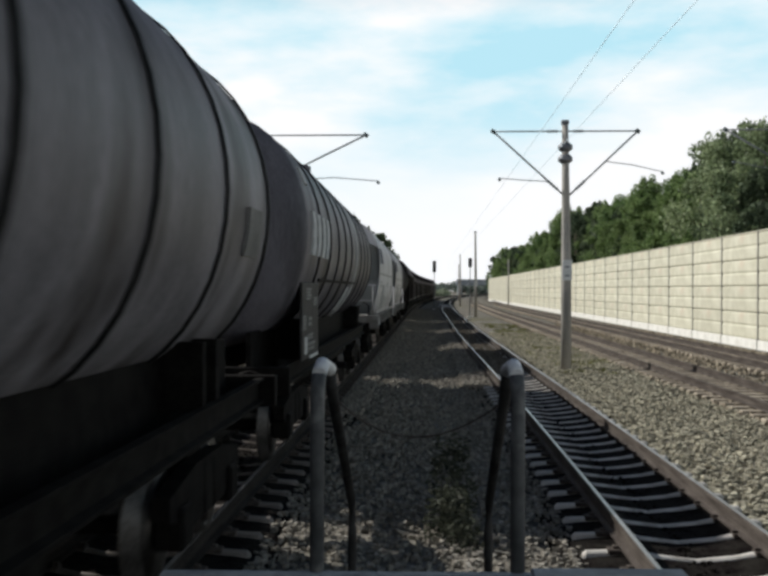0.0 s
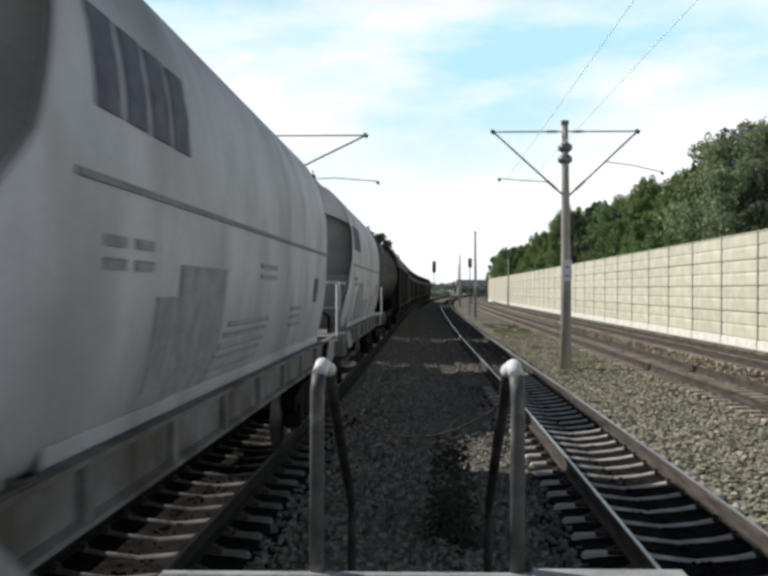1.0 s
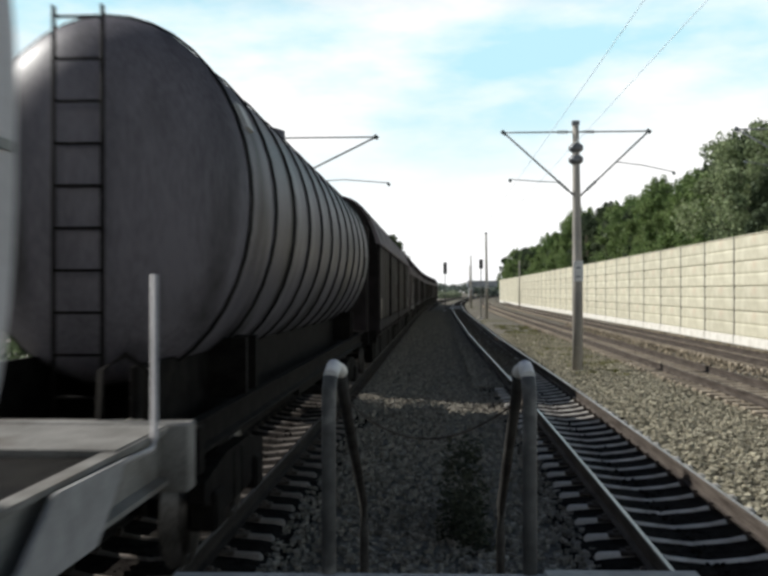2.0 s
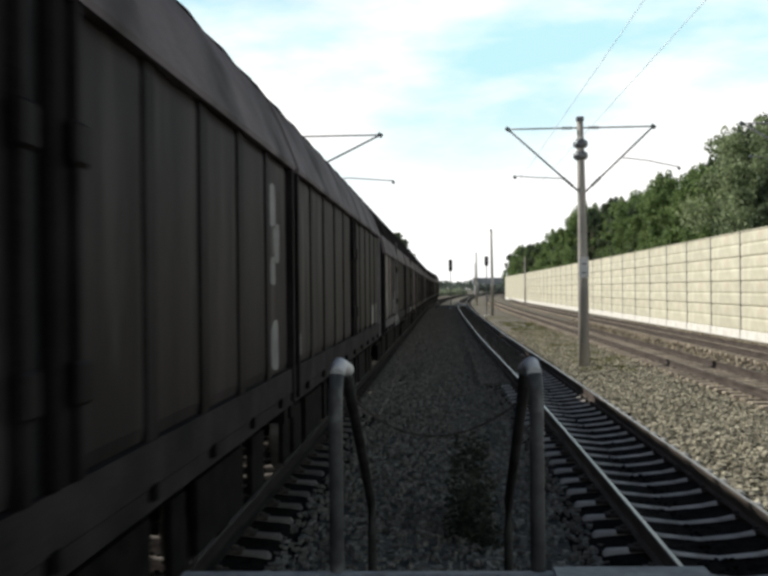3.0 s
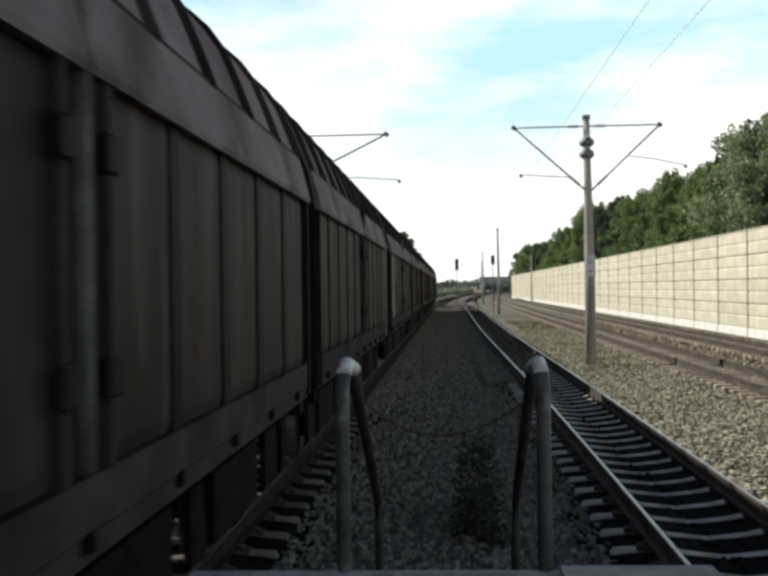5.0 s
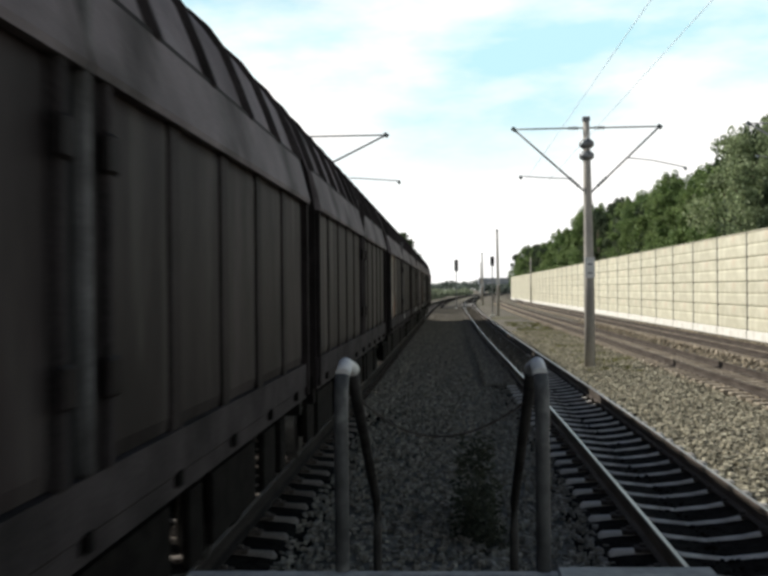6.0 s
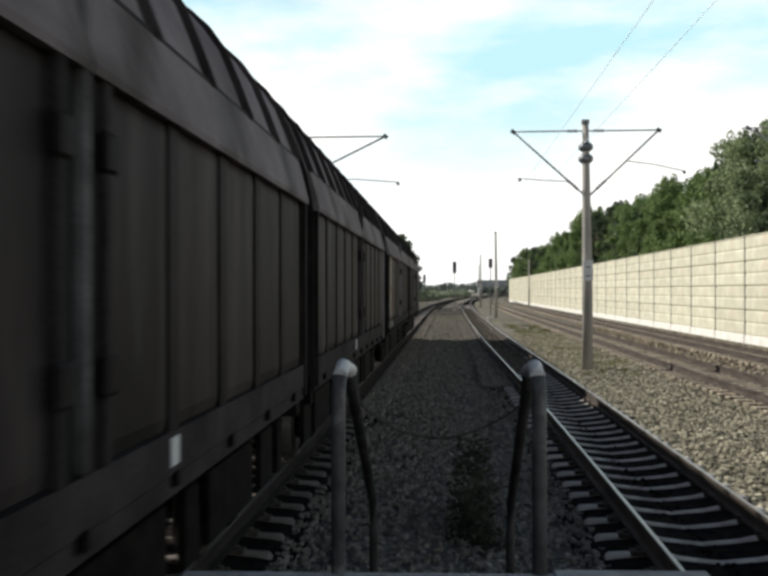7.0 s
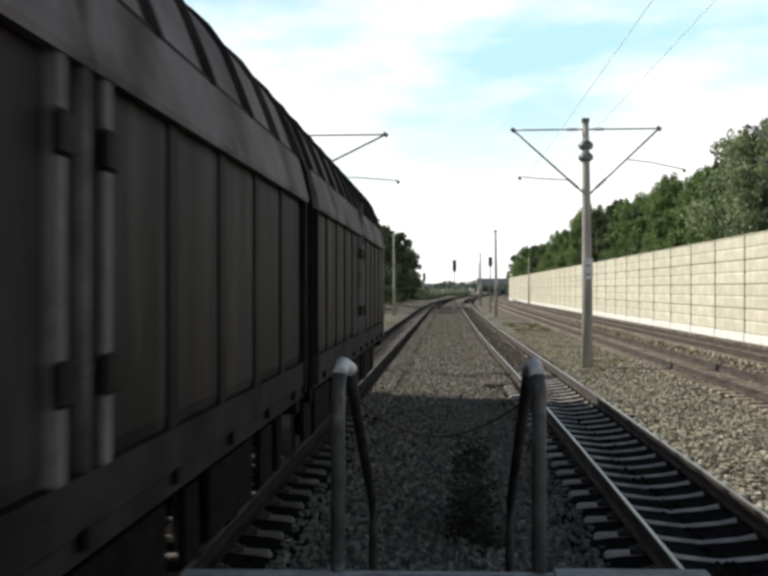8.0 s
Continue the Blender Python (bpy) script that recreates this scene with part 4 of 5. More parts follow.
        # rows of unreadable lettering: place along and down the board, width, height of a line, lines
        for u, v, wd, hg, rows in ((0.22, 0.05, 0.30, 0.030, 4), (0.68, 0.18, 0.26, 0.022, 4), (0.02, 0.42, 0.20, 0.020, 7), (0.36, 0.45, 0.20, 0.050, 2),
                                   (0.34, 0.68, 0.30, 0.030, 2), (0.34, 0.80, 0.42, 0.045, 2)):
            for q in range(rows):
                yb, zb = -h + 0.22 + 1.85 * u, 2.47 - 1.06 * v - 1.5 * hg * q
                boxpart("bar", (1.161, 1.165, yb, yb + 1.85 * wd * (1 - 0.12 * (q % 2)), zb - hg, zb), M_BOARD_TEXT, board)
        boxpart("label_plate", (1.161, 1.17, -h + 0.44, -h + 0.70, 1.48, 1.72), M_LETTER, board)
        boxpart("edge_plate", (1.161, 1.172, -h + 1.0, -h + 1.95, 1.385, 1.43), M_SIGN, board, "bright worn plate on the lower edge")
    else:
        patch(w, "tag_panel", M_FRAME, rx, rz, zc, h - 1.1, h - 0.5, -18, -2, 0.03, "pale data panel")
    patch(w, "hazard_mark", M_LETTER, rx, rz, zc, -h + 0.35, -h + 0.65, 25, 34, 0.03)
    return w


def silo_wagon(length, label):
    """A bogie silo wagon for powder, with open end platforms."""
    w = empty("silo_wagon", label, "silo wagon", "wagons of the goods train")
    h = length / 2
    body = h - 0.9
    n = 120

    def section(k):
        a = 2 * math.pi * k / n
        ca, sa = math.cos(a), math.sin(a)
        x = 1.27 * math.copysign(abs(ca) ** (0.82 if sa > 0 else 0.13), ca)
        z = 3.18 + (1.60 if sa > 0 else 1.72) * math.copysign(abs(sa) ** 0.92, sa)
        if z < 2.6:
            x *= 1 - 0.06 * ((2.6 - z) / 1.05) ** 1.5
        return x, z

    def cut(z):
        """How far the edge of the shell lies behind the platform, by height: upright above, slanting forward below."""
        return 1.9 if z > 3.84 else 1.55 + 0.35 * (z - 3.04) / 0.8 if z > 3.04 else 1.55 - 2.05 * (3.04 - z) / 1.44

    bm = bmesh.new()
    sec = [section(k) for k in range(n)]
    ends = []
    rear = h - 2.25
    for f in (0.0, 0.25, 0.5, 0.75, 1.0):
        ends.append([(x, -(body - cut(z)) + (rear + body - cut(z)) * f, z) for x, z in sec])
    loft(bm, ends, close=False)
    inner = []
    for f in (1.0, 0.0):
        inner.append([(x * 0.975, -(body - cut(z)) + (rear + body - cut(z)) * f, 3.18 + (z - 3.18) * 0.975) for x, z in sec])
    loft(bm, inner, close=False)
    part("shell", bm, M_SILO, w)
    for s in (-1, 1):
        bm = bmesh.new()
        rings = []
        for f in (1.0, 0.94, 0.84, 0.7, 0.5, 0.3, 0.001):
            ring = []
            for x, z in sec:
                zz = 3.18 + (z - 3.18) * 0.965 * f
                zz = max(zz, 2.66) if s < 0 else zz
                dish = 0.30 * math.sqrt(max(0.0, 1 - f * f))
                yy = -(body - 2.0 - 0.30 + dish) if s < 0 else rear + 1.2 * dish - 0.02
                ring.append((x * 0.965 * f, yy, zz))
            rings.append(ring)
        loft(bm, rings, close=False)
        part("dished_end", bm, M_SILO_END if s < 0 else M_SILO, w, "dished end of the silo, front one toned for shade")
        if s < 0:
            bm = bmesh.new()
            rings = []
            for q in range(7):
                zz = 2.72 - 1.2 * q / 6
                xw = max(x for x, z in sec if abs(z - zz) < 0.12) * 0.965
                yy = -(body - 1.72 - 0.25 * (2.72 - zz))
                rings.append([(-xw, yy, zz), (0, yy, zz), (xw, yy, zz), (xw, yy + 0.04, zz - 0.02), (0, yy + 0.04, zz - 0.02), (-xw, yy + 0.04, zz - 0.02)])
            loft(bm, rings, smooth=False)
            part("hopper_plate", bm, M_SILO_END, w, "plate below the dished end, recess shade in its grey")
        if s < 0:
            bm = bmesh.new()
            hood = [(x * 0.99, z) for x, z in sec if z > 3.84]
            hood.sort()
            low_ = [(x * 0.995, 3.82 + 0.36 * (1 - (x / 1.2) ** 2)) for x, z in hood[::-1]]
            loft(bm, [[(x, s * (body - 1.9 + e), z) for x, z in hood + low_] for e in (-0.05, 0.02)], smooth=False)
            part("hood", bm, M_SILO, w, "pale upper end sheet")
        ye = s * h
        # end platform with railings
        boxpart("platform", (-1.22, 1.22, min(ye, ye - s * (2.6 if s < 0 else 1.0)), max(ye, ye - s * (2.6 if s < 0 else 1.0)), 1.52, 1.58), M_FRAME, w, "dusty end platform")
        yr = ye - s * 0.5
        for a, b in ((-1.15, -0.35), (0.35, 1.15)) if s < 0 else ():
            bm = bmesh.new()
            tube(bm, [(a, yr, 1.58), (a, yr, 2.50), (a, yr, 2.54), (b, yr, 2.54), (b, yr, 2.50), (b, yr, 1.58)], 0.024, 8)
            tube(bm, [(a, yr, 2.05), (b, yr, 2.05)], 0.018, 6)
            part("railing", bm, M_SILO, w, "pale tube railing")
        for xx in (-1.15, 1.15) if s < 0 else ():
            tubepart("side_rail", [(xx, ye - s * 0.9, 1.58), (xx, ye - s * 0.9, 2.48), (xx, ye - s * 0.95, 2.54), (xx, ye - s * 2.3, 2.54), (xx, ye - s * 2.35, 2.48), (xx, ye - s * 2.35, 1.58)], 0.022, M_SILO, w)
        ladder(w, -0.45, -(body - 1.85) if s < 0 else rear + 0.45, 1.58, 4.55, 0.2, M_SILO)
        tubepart("foot_grip", [(0.75, ye, 1.0), (0.75, ye + s * 0.1, 1.9), (0.9, ye + s * 0.12, 2.0), (1.05, ye + s * 0.1, 1.9), (1.05, ye, 1.0)], 0.022, M_BOGIE, w)
        if s < 0:
            ym = -(body - 2.0) - 0.03
            sign = boxpart("end_plate", (0.09, 0.29, ym - 0.012, ym + 0.012, 3.42, 3.84), M_BOARD, w, "dark plate on the silo end")
            for q in range(2):
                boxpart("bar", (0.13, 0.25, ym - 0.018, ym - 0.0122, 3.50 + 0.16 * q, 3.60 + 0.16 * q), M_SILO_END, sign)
            bm = bmesh.new()
            loft(bm, [[(0.03, y, 3.90), (0.33, y, 3.90), (0.20, y, 4.13), (0.16, y, 4.13)] for y in (ym - 0.012, ym + 0.012)], smooth=False)
            part("warning_triangle", bm, M_BOARD, w, "dark triangular warning plate")
        if s > 0:
            tubepart("hand_rail", [(1.2, ye - 1.2, 1.5), (1.26, ye - 0.5, 1.5), (1.26, ye - 0.45, 1.55), (1.26, ye - 0.45, 2.5)], 0.02, M_SILO, w)
        buffers(w, ye, s)
        bogie(w, s * (h - 2.2))
        bm = bmesh.new()
        loft(bm, [[(xx, s * (h - 1.0), 1.54), (xx, s * (h - 1.9), 1.55), (xx, s * (h - 2.4), 1.21), (xx, s * (h - 1.42), 1.20)] for xx in (1.262, 1.285)], smooth=False)
        part("slanted_plate", bm, M_SILO_TEXT, w, "pale slanted plate on the frame")
    underframe(w, -h, h, M_FRAME, 1.22, 1.57, 1.24)
    boxpart("deck_plate", (-1.16, 1.16, -h + 2.6, h - 1.0, 1.50, 1.54), M_BOGIE, w, "near-black plate closing the gap under the silo")
    for q in range(9):
        y = -h + 1.6 + (length - 3.2) * q / 8
        for s in (-1, 1):
            boxpart("gusset", (s * 1.20 - 0.03, s * 1.20 + 0.03, y - 0.05, y + 0.05, 1.22, 1.55), M_FRAME, w)
    for s in (-1, 1):
        boxpart("skirt", (s * 1.10 - 0.02, s * 1.10 + 0.02, -h + 2.9, rear, 1.54, 1.66), M_SILO, w, "dusty white skirt below the shell", 0.006)
    # seam, top walkway, hatches
    for s in (-1, 1):
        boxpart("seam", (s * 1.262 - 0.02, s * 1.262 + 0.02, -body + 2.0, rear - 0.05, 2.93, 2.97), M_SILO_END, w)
    boxpart("walkway", (-0.38, 0.38, -body + 1.95, rear, 4.82, 4.86), M_STEEL, w, "grating walkway on the top")
    for yy in (-body + 2.0,):
        bm = bmesh.new()
        for xx in (-0.36, 0.36):
            tube(bm, [(xx, yy, 4.80), (xx, yy, 5.02)], 0.015, 6)
        box(bm, -0.42, 0.42, yy - 0.06, yy + 0.06, 4.86, 4.92, 0.01)
        part("top_rail", bm, M_BAND, w, "dark bar across the end of the walkway")
        tubepart("vent_valve", [(-0.5, yy, 4.55), (-0.5, yy, 4.8), (-0.5, yy, 4.95)], [0.03, 0.07, 0.03], M_BAND, w, "black vent valve")
    for q in range(4):
        y = -body + 3 + (2 * body - 6) * q / 3
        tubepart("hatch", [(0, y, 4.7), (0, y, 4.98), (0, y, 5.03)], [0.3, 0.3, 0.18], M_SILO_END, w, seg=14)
    for q in range(7):
        y = -body + 2.05 + (rear + body - 2.15) * q / 6
        boxpart("walkway_bracket", (-0.36, 0.36, y - 0.03, y + 0.03, 4.70, 4.82), M_STEEL, w)
    for q in range(3):
        y = -h + 4.2 + 4.0 * q
        tubepart("hopper_outlet", [(0, y, 1.75), (0, y, 1.3), (0, y, 0.85)], [0.75, 0.4, 0.16], M_BOGIE, w, seg=14)
    tubepart("discharge_pipe", [(0, -h + 3.5, 0.8), (0, h - 3.5, 0.8)], 0.09, M_BOGIE, w)
    # markings as plain bars
    def x_at(z):
        best = min((q for q in sec if q[0] > 0), key=lambda q: abs(q[1] - z))
        return best[0]

    def side_mark(y0, y1, z0, z1, material, label):
        bm = bmesh.new()
        zs = [z0 + (z1 - z0) * q / 4 for q in range(5)]
        loft(bm, [[(x_at(z) + 0.012, y, z) for z in zs] + [(x_at(z) - 0.03, y, z) for z in zs[::-1]] for y in (y0, y1)], smooth=False)
        part("marking", bm, material, w, label)

    for k in range(4):
        y = -body + 2.25 + 0.48 * k
        side_mark(y, y + 0.38, 3.30, 3.82, M_LETTER_DARK, "plain blue block of the maker's mark")
    for k in range(4):
        side_mark(-body + 2.4 + 0.5 * (k % 2), -body + 2.75 + 0.5 * (k % 2), 2.62 - 0.12 * (k // 2), 2.68 - 0.12 * (k // 2), M_SILO_TEXT, "")
    side_mark(-body + 3.4, -body + 4.0, 1.75, 2.35, M_SILO_TEXT, "grey repainted patch")
    side_mark(-3.2, -1.8, 1.64, 2.56, M_SILO_TEXT, "grey repainted patch")
    for k in range(6):
        side_mark(-1.5 - 0.12 * k, 0.5 - 0.1 * k, 2.08 - 0.09 * k, 2.13 - 0.09 * k, M_SILO_TEXT, "")
    for k in range(2):
        side_mark(-0.2, 0.75, 2.60 - 0.1 * k, 2.65 - 0.1 * k, M_SILO_TEXT, "")
    for k in range(3):
        side_mark(2.1, 3.0, 2.14 - 0.1 * k, 2.19 - 0.1 * k, M_SILO_TEXT, "")
    side_mark(4.2, 4.6, 2.22, 2.56, M_LETTER_DARK, "round dark symbol")
    return w


# length and middle of the two bodies of a double wagon; those of the first one stand close together
BODIES = ((13.1, 7.31), (12.1, 20.8))
CLOSE_BODIES = ((12.5, 7.01), (13.35, 20.17))


def covered_wagon(label, paint, seed, end_light, cant=3.40, screen=False, plate=None, length=13.1, gap=0.9):
    """One body of a sliding-wall wagon. paint: panel number from the front -> material, on the side towards the middle of the line."""
    rng = np.random.default_rng(seed)
    w = empty("sliding_wall_wagon", label, "covered wagon", "wagons of the goods train")
    h = length / 2
    mid_post = M_POST_LIGHT if seed in (102, 110) else M_OLD_GREY if seed == 111 else M_SIDEPOST if cant > 3.6 else M_SOLE
    # core
    boxpart("core", (-1.20, 1.20, -h + 0.05, h - 0.05, 1.2, 3.9), M_SIDEPOST, w)
    # roof in sheets with ribs
    roof = [(1.17, 3.86), (1.06, 4.16), (0.94, 4.45), (0.80, 4.65), (0.64, 4.80), (0.47, 4.90), (0.29, 4.96), (0.0, 5.0)]
    prof = roof + [(-x, z) for x, z in roof[-2::-1]]
    bm = bmesh.new()
    rings = [[(x, y, z) for x, z in prof] + [(-1.1, y, 3.8), (1.1, y, 3.8)] for y in (-h, h)]
    loft(bm, rings, smooth=False)
    part("roof", bm, M_ROOF, w)
    ribs = 10
    for k in range(ribs + 1):
        y = -h + 0.06 + (length - 0.12) * k / ribs
        bm = bmesh.new()
        o = [(x * 1.035 + (0.02 if x > 0 else -0.02 if x < 0 else 0), z + 0.022) for x, z in prof]
        rings = []
        for yy in (y - 0.028, y + 0.028):
            rings.append([(x, yy, z) for x, z in o] + [(x, yy, z - 0.02) for x, z in prof[::-1]])
        loft(bm, rings, smooth=False)
        part("roof_rib", bm, M_SOLE, w)
    upper = [(1.20, 3.87), (1.1, 3.87)] if cant < 3.6 else [(1.25, 3.90), (1.135, 4.19), (0.995, 4.47), (0.93, 4.48), (1.0, 4.2), (1.1, 3.87)]
    for s in (-1, 1):
        bm = bmesh.new()
        loft(bm, [[(s * 1.19, y, cant), (s * 1.305, y, cant - 0.02), (s * 1.315, y, cant + 0.02)] + [(s * x, y, z) for x, z in upper] for y in (-h, -0.03)], smooth=False)
        part("cant_rail", bm, M_CANT, w)
        bm = bmesh.new()
        loft(bm, [[(s * 1.19, y, cant), (s * 1.305, y, cant - 0.02), (s * 1.315, y, cant + 0.02)] + [(s * x, y, z) for x, z in upper] for y in (0.03, h)], smooth=False)
        part("cant_rail", bm, M_CANT, w)
        # side panels and posts
        pw = (h - 0.34) / 5
        for half_ in (0, 1):
            for k in range(5):
                idx = half_ * 5 + k
                y0 = (-h + 0.12 if half_ == 0 else 0.22) + pw * k
                m_ = paint.get(idx, M_SIDE) if s > 0 else M_SIDE
                bm = bmesh.new()
                a, b = y0 + 0.105, y0 + pw - 0.105
                # slightly pressed panel
                c = 0.02
                loft(bm, [[(s * 1.17, a, z0_), (s * (1.225 + d), a + c, z0_), (s * (1.225 + d), b - c, z0_), (s * 1.17, b, z0_)] for z0_, d in ((1.58, 0.0), (1.66, 0.014), (cant - 0.1, 0.014), (cant, 0.0))], smooth=False)
                part("panel", bm, m_, w)
                boxpart("post", (s * 1.23 - 0.035, s * 1.23 + 0.025, y0 - 0.10, y0 + 0.10, 1.56, cant), M_BEIGE if (k == 1 and half_ == 0 and paint.get(1) in (M_ORANGE, M_PINK) and s > 0) else M_SIDEPOST, w, bevel=0.01)
        for y, mm in ((-0.27, mid_post), (0.27, mid_post), (-h + 0.06, M_SIDEPOST), (h - 0.06, M_POST_LIGHT if end_light else M_SIDEPOST)):
            boxpart("door_post", (s * 1.24 - 0.05, s * 1.24 + 0.055, y - 0.034, y + 0.034, 1.57 if abs(y) < 1 else 1.22, cant + 0.02), mm, w, "", 0.012)
        boxpart("centre_post", (s * 1.26 - 0.045, s * 1.26 + 0.045, -0.022, 0.022, 1.57, 4.0 if cant < 3.6 else cant), M_OLD_GREY if screen and cant < 3.6 else mid_post, w, "", 0.02)
        # black sheet between the door posts, painting the shade of their gap
        boxpart("gap_shade", (s * 1.2 - 0.02, s * 1.2 + 0.025, -0.23, 0.23, 1.57, cant), M_BLACK, w)
        for zz in (2.0, 3.05):
            for yl in (-0.27, 0.27):
                boxpart("latch", (s * 1.29 - 0.02, s * 1.29 + 0.025, yl - 0.085, yl + 0.085, zz - 0.10, zz + 0.10), M_SIDEPOST, w, bevel=0.02)
        # sole bar with lower lip
                bm = bmesh.new()
        loft(bm, [[(s * 1.12, y, 1.18), (s * 1.25, y, 1.18), (s * 1.25, y, 1.30), (s * 1.268, y, 1.32), (s * 1.268, y, 1.57), (s * 1.12, y, 1.575)] for y in (-h, h)], smooth=False)
        part("sole_bar", bm, M_SOLE, w)
        for q in range(9):
            y = -h + 0.8 + (length - 1.6) * q / 8
            boxpart("hook", (s * 1.27 - 0.02, s * 1.27 + 0.02, y - 0.04, y + 0.04, 1.24, 1.33), M_BOGIE, w)
        tubepart("brake_pipe", [(s * 0.95, -h + 2, 0.98), (s * 0.95, h - 2, 0.98)], 0.03, M_BOGIE, w, seg=6)
    if plate is not None:
        boxpart("label_plate", (1.27, 1.282, plate - 0.08, plate + 0.08, 1.37, 1.54), M_SIGN, w, "small white label plate", 0.003)
    if 0 in paint:
        board = boxpart("card_holder", (1.24, 1.262, -h + 0.46, -h + 0.68, 1.74, 2.02), M_SIGN, w, "white card in a holder", 0.004)
        boxpart("card_frame", (1.235, 1.25, -h + 0.40, -h + 0.98, 1.66, 2.08), M_BLACK, w)
        for q in range(3):
            boxpart("bar", (1.2625, 1.2655, -h + 0.50, -h + 0.64, 1.79 + 0.07 * q, 1.805 + 0.07 * q), M_LETTER_DARK, board)
        boxpart("bar_block", (1.24, 1.25, -h + 4.0, -h + 4.35, 1.62, 2.0), M_SIDEPOST, w)
    for y in (-h, h):
        d = 1 if y > 0 else -1
        bm = bmesh.new()
        prof_e = [(1.25, 1.2), (1.25, 3.42)] + roof + [(-x, z) for x, z in roof[-2::-1]] + [(-1.25, 3.42), (-1.25, 1.2)]
        loft(bm, [[(x * 0.99, yy, z - 0.01) for x, z in prof_e] for yy in (y - d * 0.06, y + d * 0.005)], smooth=False)
        part("end_wall", bm, M_SIDEPOST, w)
        for xx in (-0.85, -0.3, 0.3, 0.85):
            boxpart("end_stiffener", (xx - 0.05, xx + 0.05, min(y, y + d * 0.08), max(y, y + d * 0.08), 1.2, 4.3), M_SIDEPOST, w, bevel=0.01)
        boxpart("headstock", (-1.2, 1.2, min(y - d * 0.2, y + d * 0.02), max(y - d * 0.2, y + d * 0.02), 1.0, 1.34), M_BOGIE, w)
    if screen:
        # black solid added in the open gap, for its shade and against sun stripes
        bm = bmesh.new()
        loft(bm, [[(x * 0.88, y, z * 0.93) for x, z in [(1.25, 1.2), (1.25, 3.6)] + roof + [(-x, z) for x, z in roof[-2::-1]] + [(-1.25, 3.6), (-1.25, 1.2)]] for y in (h - 0.02, h + gap)], smooth=False)
        part("gap_screen", bm, M_BLACK, w, "black filler in the gap between the two bodies")
    if screen:
        # dark end blocks are added to stop sun falling through between wagons
        boxpart("end_vestibule", (-1.0, 1.0, -h - 0.75, -h + 0.01, 1.1, 4.15), M_SIDEPOST, w, "dark block added against sun through the gap", 0.04)
        boxpart("end_visor", (-1.04, 1.04, -h - 0.8, -h - 0.70, 3.5, 4.1), M_SIDE, w, "", 0.02)
    else:
        boxpart("end_vestibule", (-1.0, 1.0, h - 0.01, h + 0.88, 1.1, 4.15), M_SIDEPOST, w, "dark block added against sun through the gap", 0.04)
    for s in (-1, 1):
        # plates added to keep sun from under the body, slotted for lit spots
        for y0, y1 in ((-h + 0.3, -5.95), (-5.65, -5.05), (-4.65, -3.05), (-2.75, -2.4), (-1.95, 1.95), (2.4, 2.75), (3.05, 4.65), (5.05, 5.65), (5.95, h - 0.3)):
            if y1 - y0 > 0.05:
                boxpart("sun_plate", (s * 1.03 - 0.03, s * 1.03 + 0.03, y0, y1, 0.45, 1.0), M_BOGIE, w, "", 0.01)
        boxpart("sun_plate", (s * 0.70 - 0.04, s * 0.70 + 0.04, -h + 0.2, h - 0.2, 0.80, 1.0), M_BOGIE, w, "", 0.01)
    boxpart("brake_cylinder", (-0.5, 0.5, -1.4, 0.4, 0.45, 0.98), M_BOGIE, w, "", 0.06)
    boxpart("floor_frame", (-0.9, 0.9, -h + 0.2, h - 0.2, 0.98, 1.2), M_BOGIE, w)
    for y in (-4.2, 4.2):
        wheelset(w, y)
        for s in (-1, 1):
            bm = bmesh.new()
            loft(bm, [[(s * 0.86 - 0.06, y - 0.6, 0.98), (s * 0.86 - 0.06, y, 0.74), (s * 0.86 - 0.06, y + 0.6, 0.98), (s * 0.86 - 0.06, y, 0.66)], [(s * 0.86 + 0.06, y - 0.6, 0.98), (s * 0.86 + 0.06, y, 0.74), (s * 0.86 + 0.06, y + 0.6, 0.98), (s * 0.86 + 0.06, y, 0.66)]], smooth=False)
            part("leaf_spring", bm, M_BOGIE, w)
    return w


def spray(w, shapes, material=None, label="pale spray paint", square=False, proud=0.0):
    """Rounded areas of paint on the side: (y0, y1, z0, z1), a few millimetres proud of what they lie on."""
    for y0, y1, z0, z1 in shapes:
        bm = bmesh.new()
        cy, cz, ry, rz = (y0 + y1) / 2, (z0 + z1) / 2, (y1 - y0) / 2, (z1 - z0) / 2
        p = 0.15 if square else 0.55
        out = (1.2705 if z1 < 1.6 else 1.2425) + proud
        ring = []
        for k in range(24):
            a = 2 * math.pi * k / 24
            ca, sa = math.cos(a), math.sin(a)
            wob = 1.0 if square else 1 + 0.08 * math.sin(3 * a + 7 * y0)
            ring.append((cy + wob * ry * math.copysign(abs(ca) ** p, ca), cz + wob * rz * math.copysign(abs(sa) ** p, sa)))
        loft(bm, [[(x, y, z) for y, z in ring] for x in (out - 0.02, out)], smooth=False)
        part("paint_patch", bm, material or M_SPRAY, w, label)


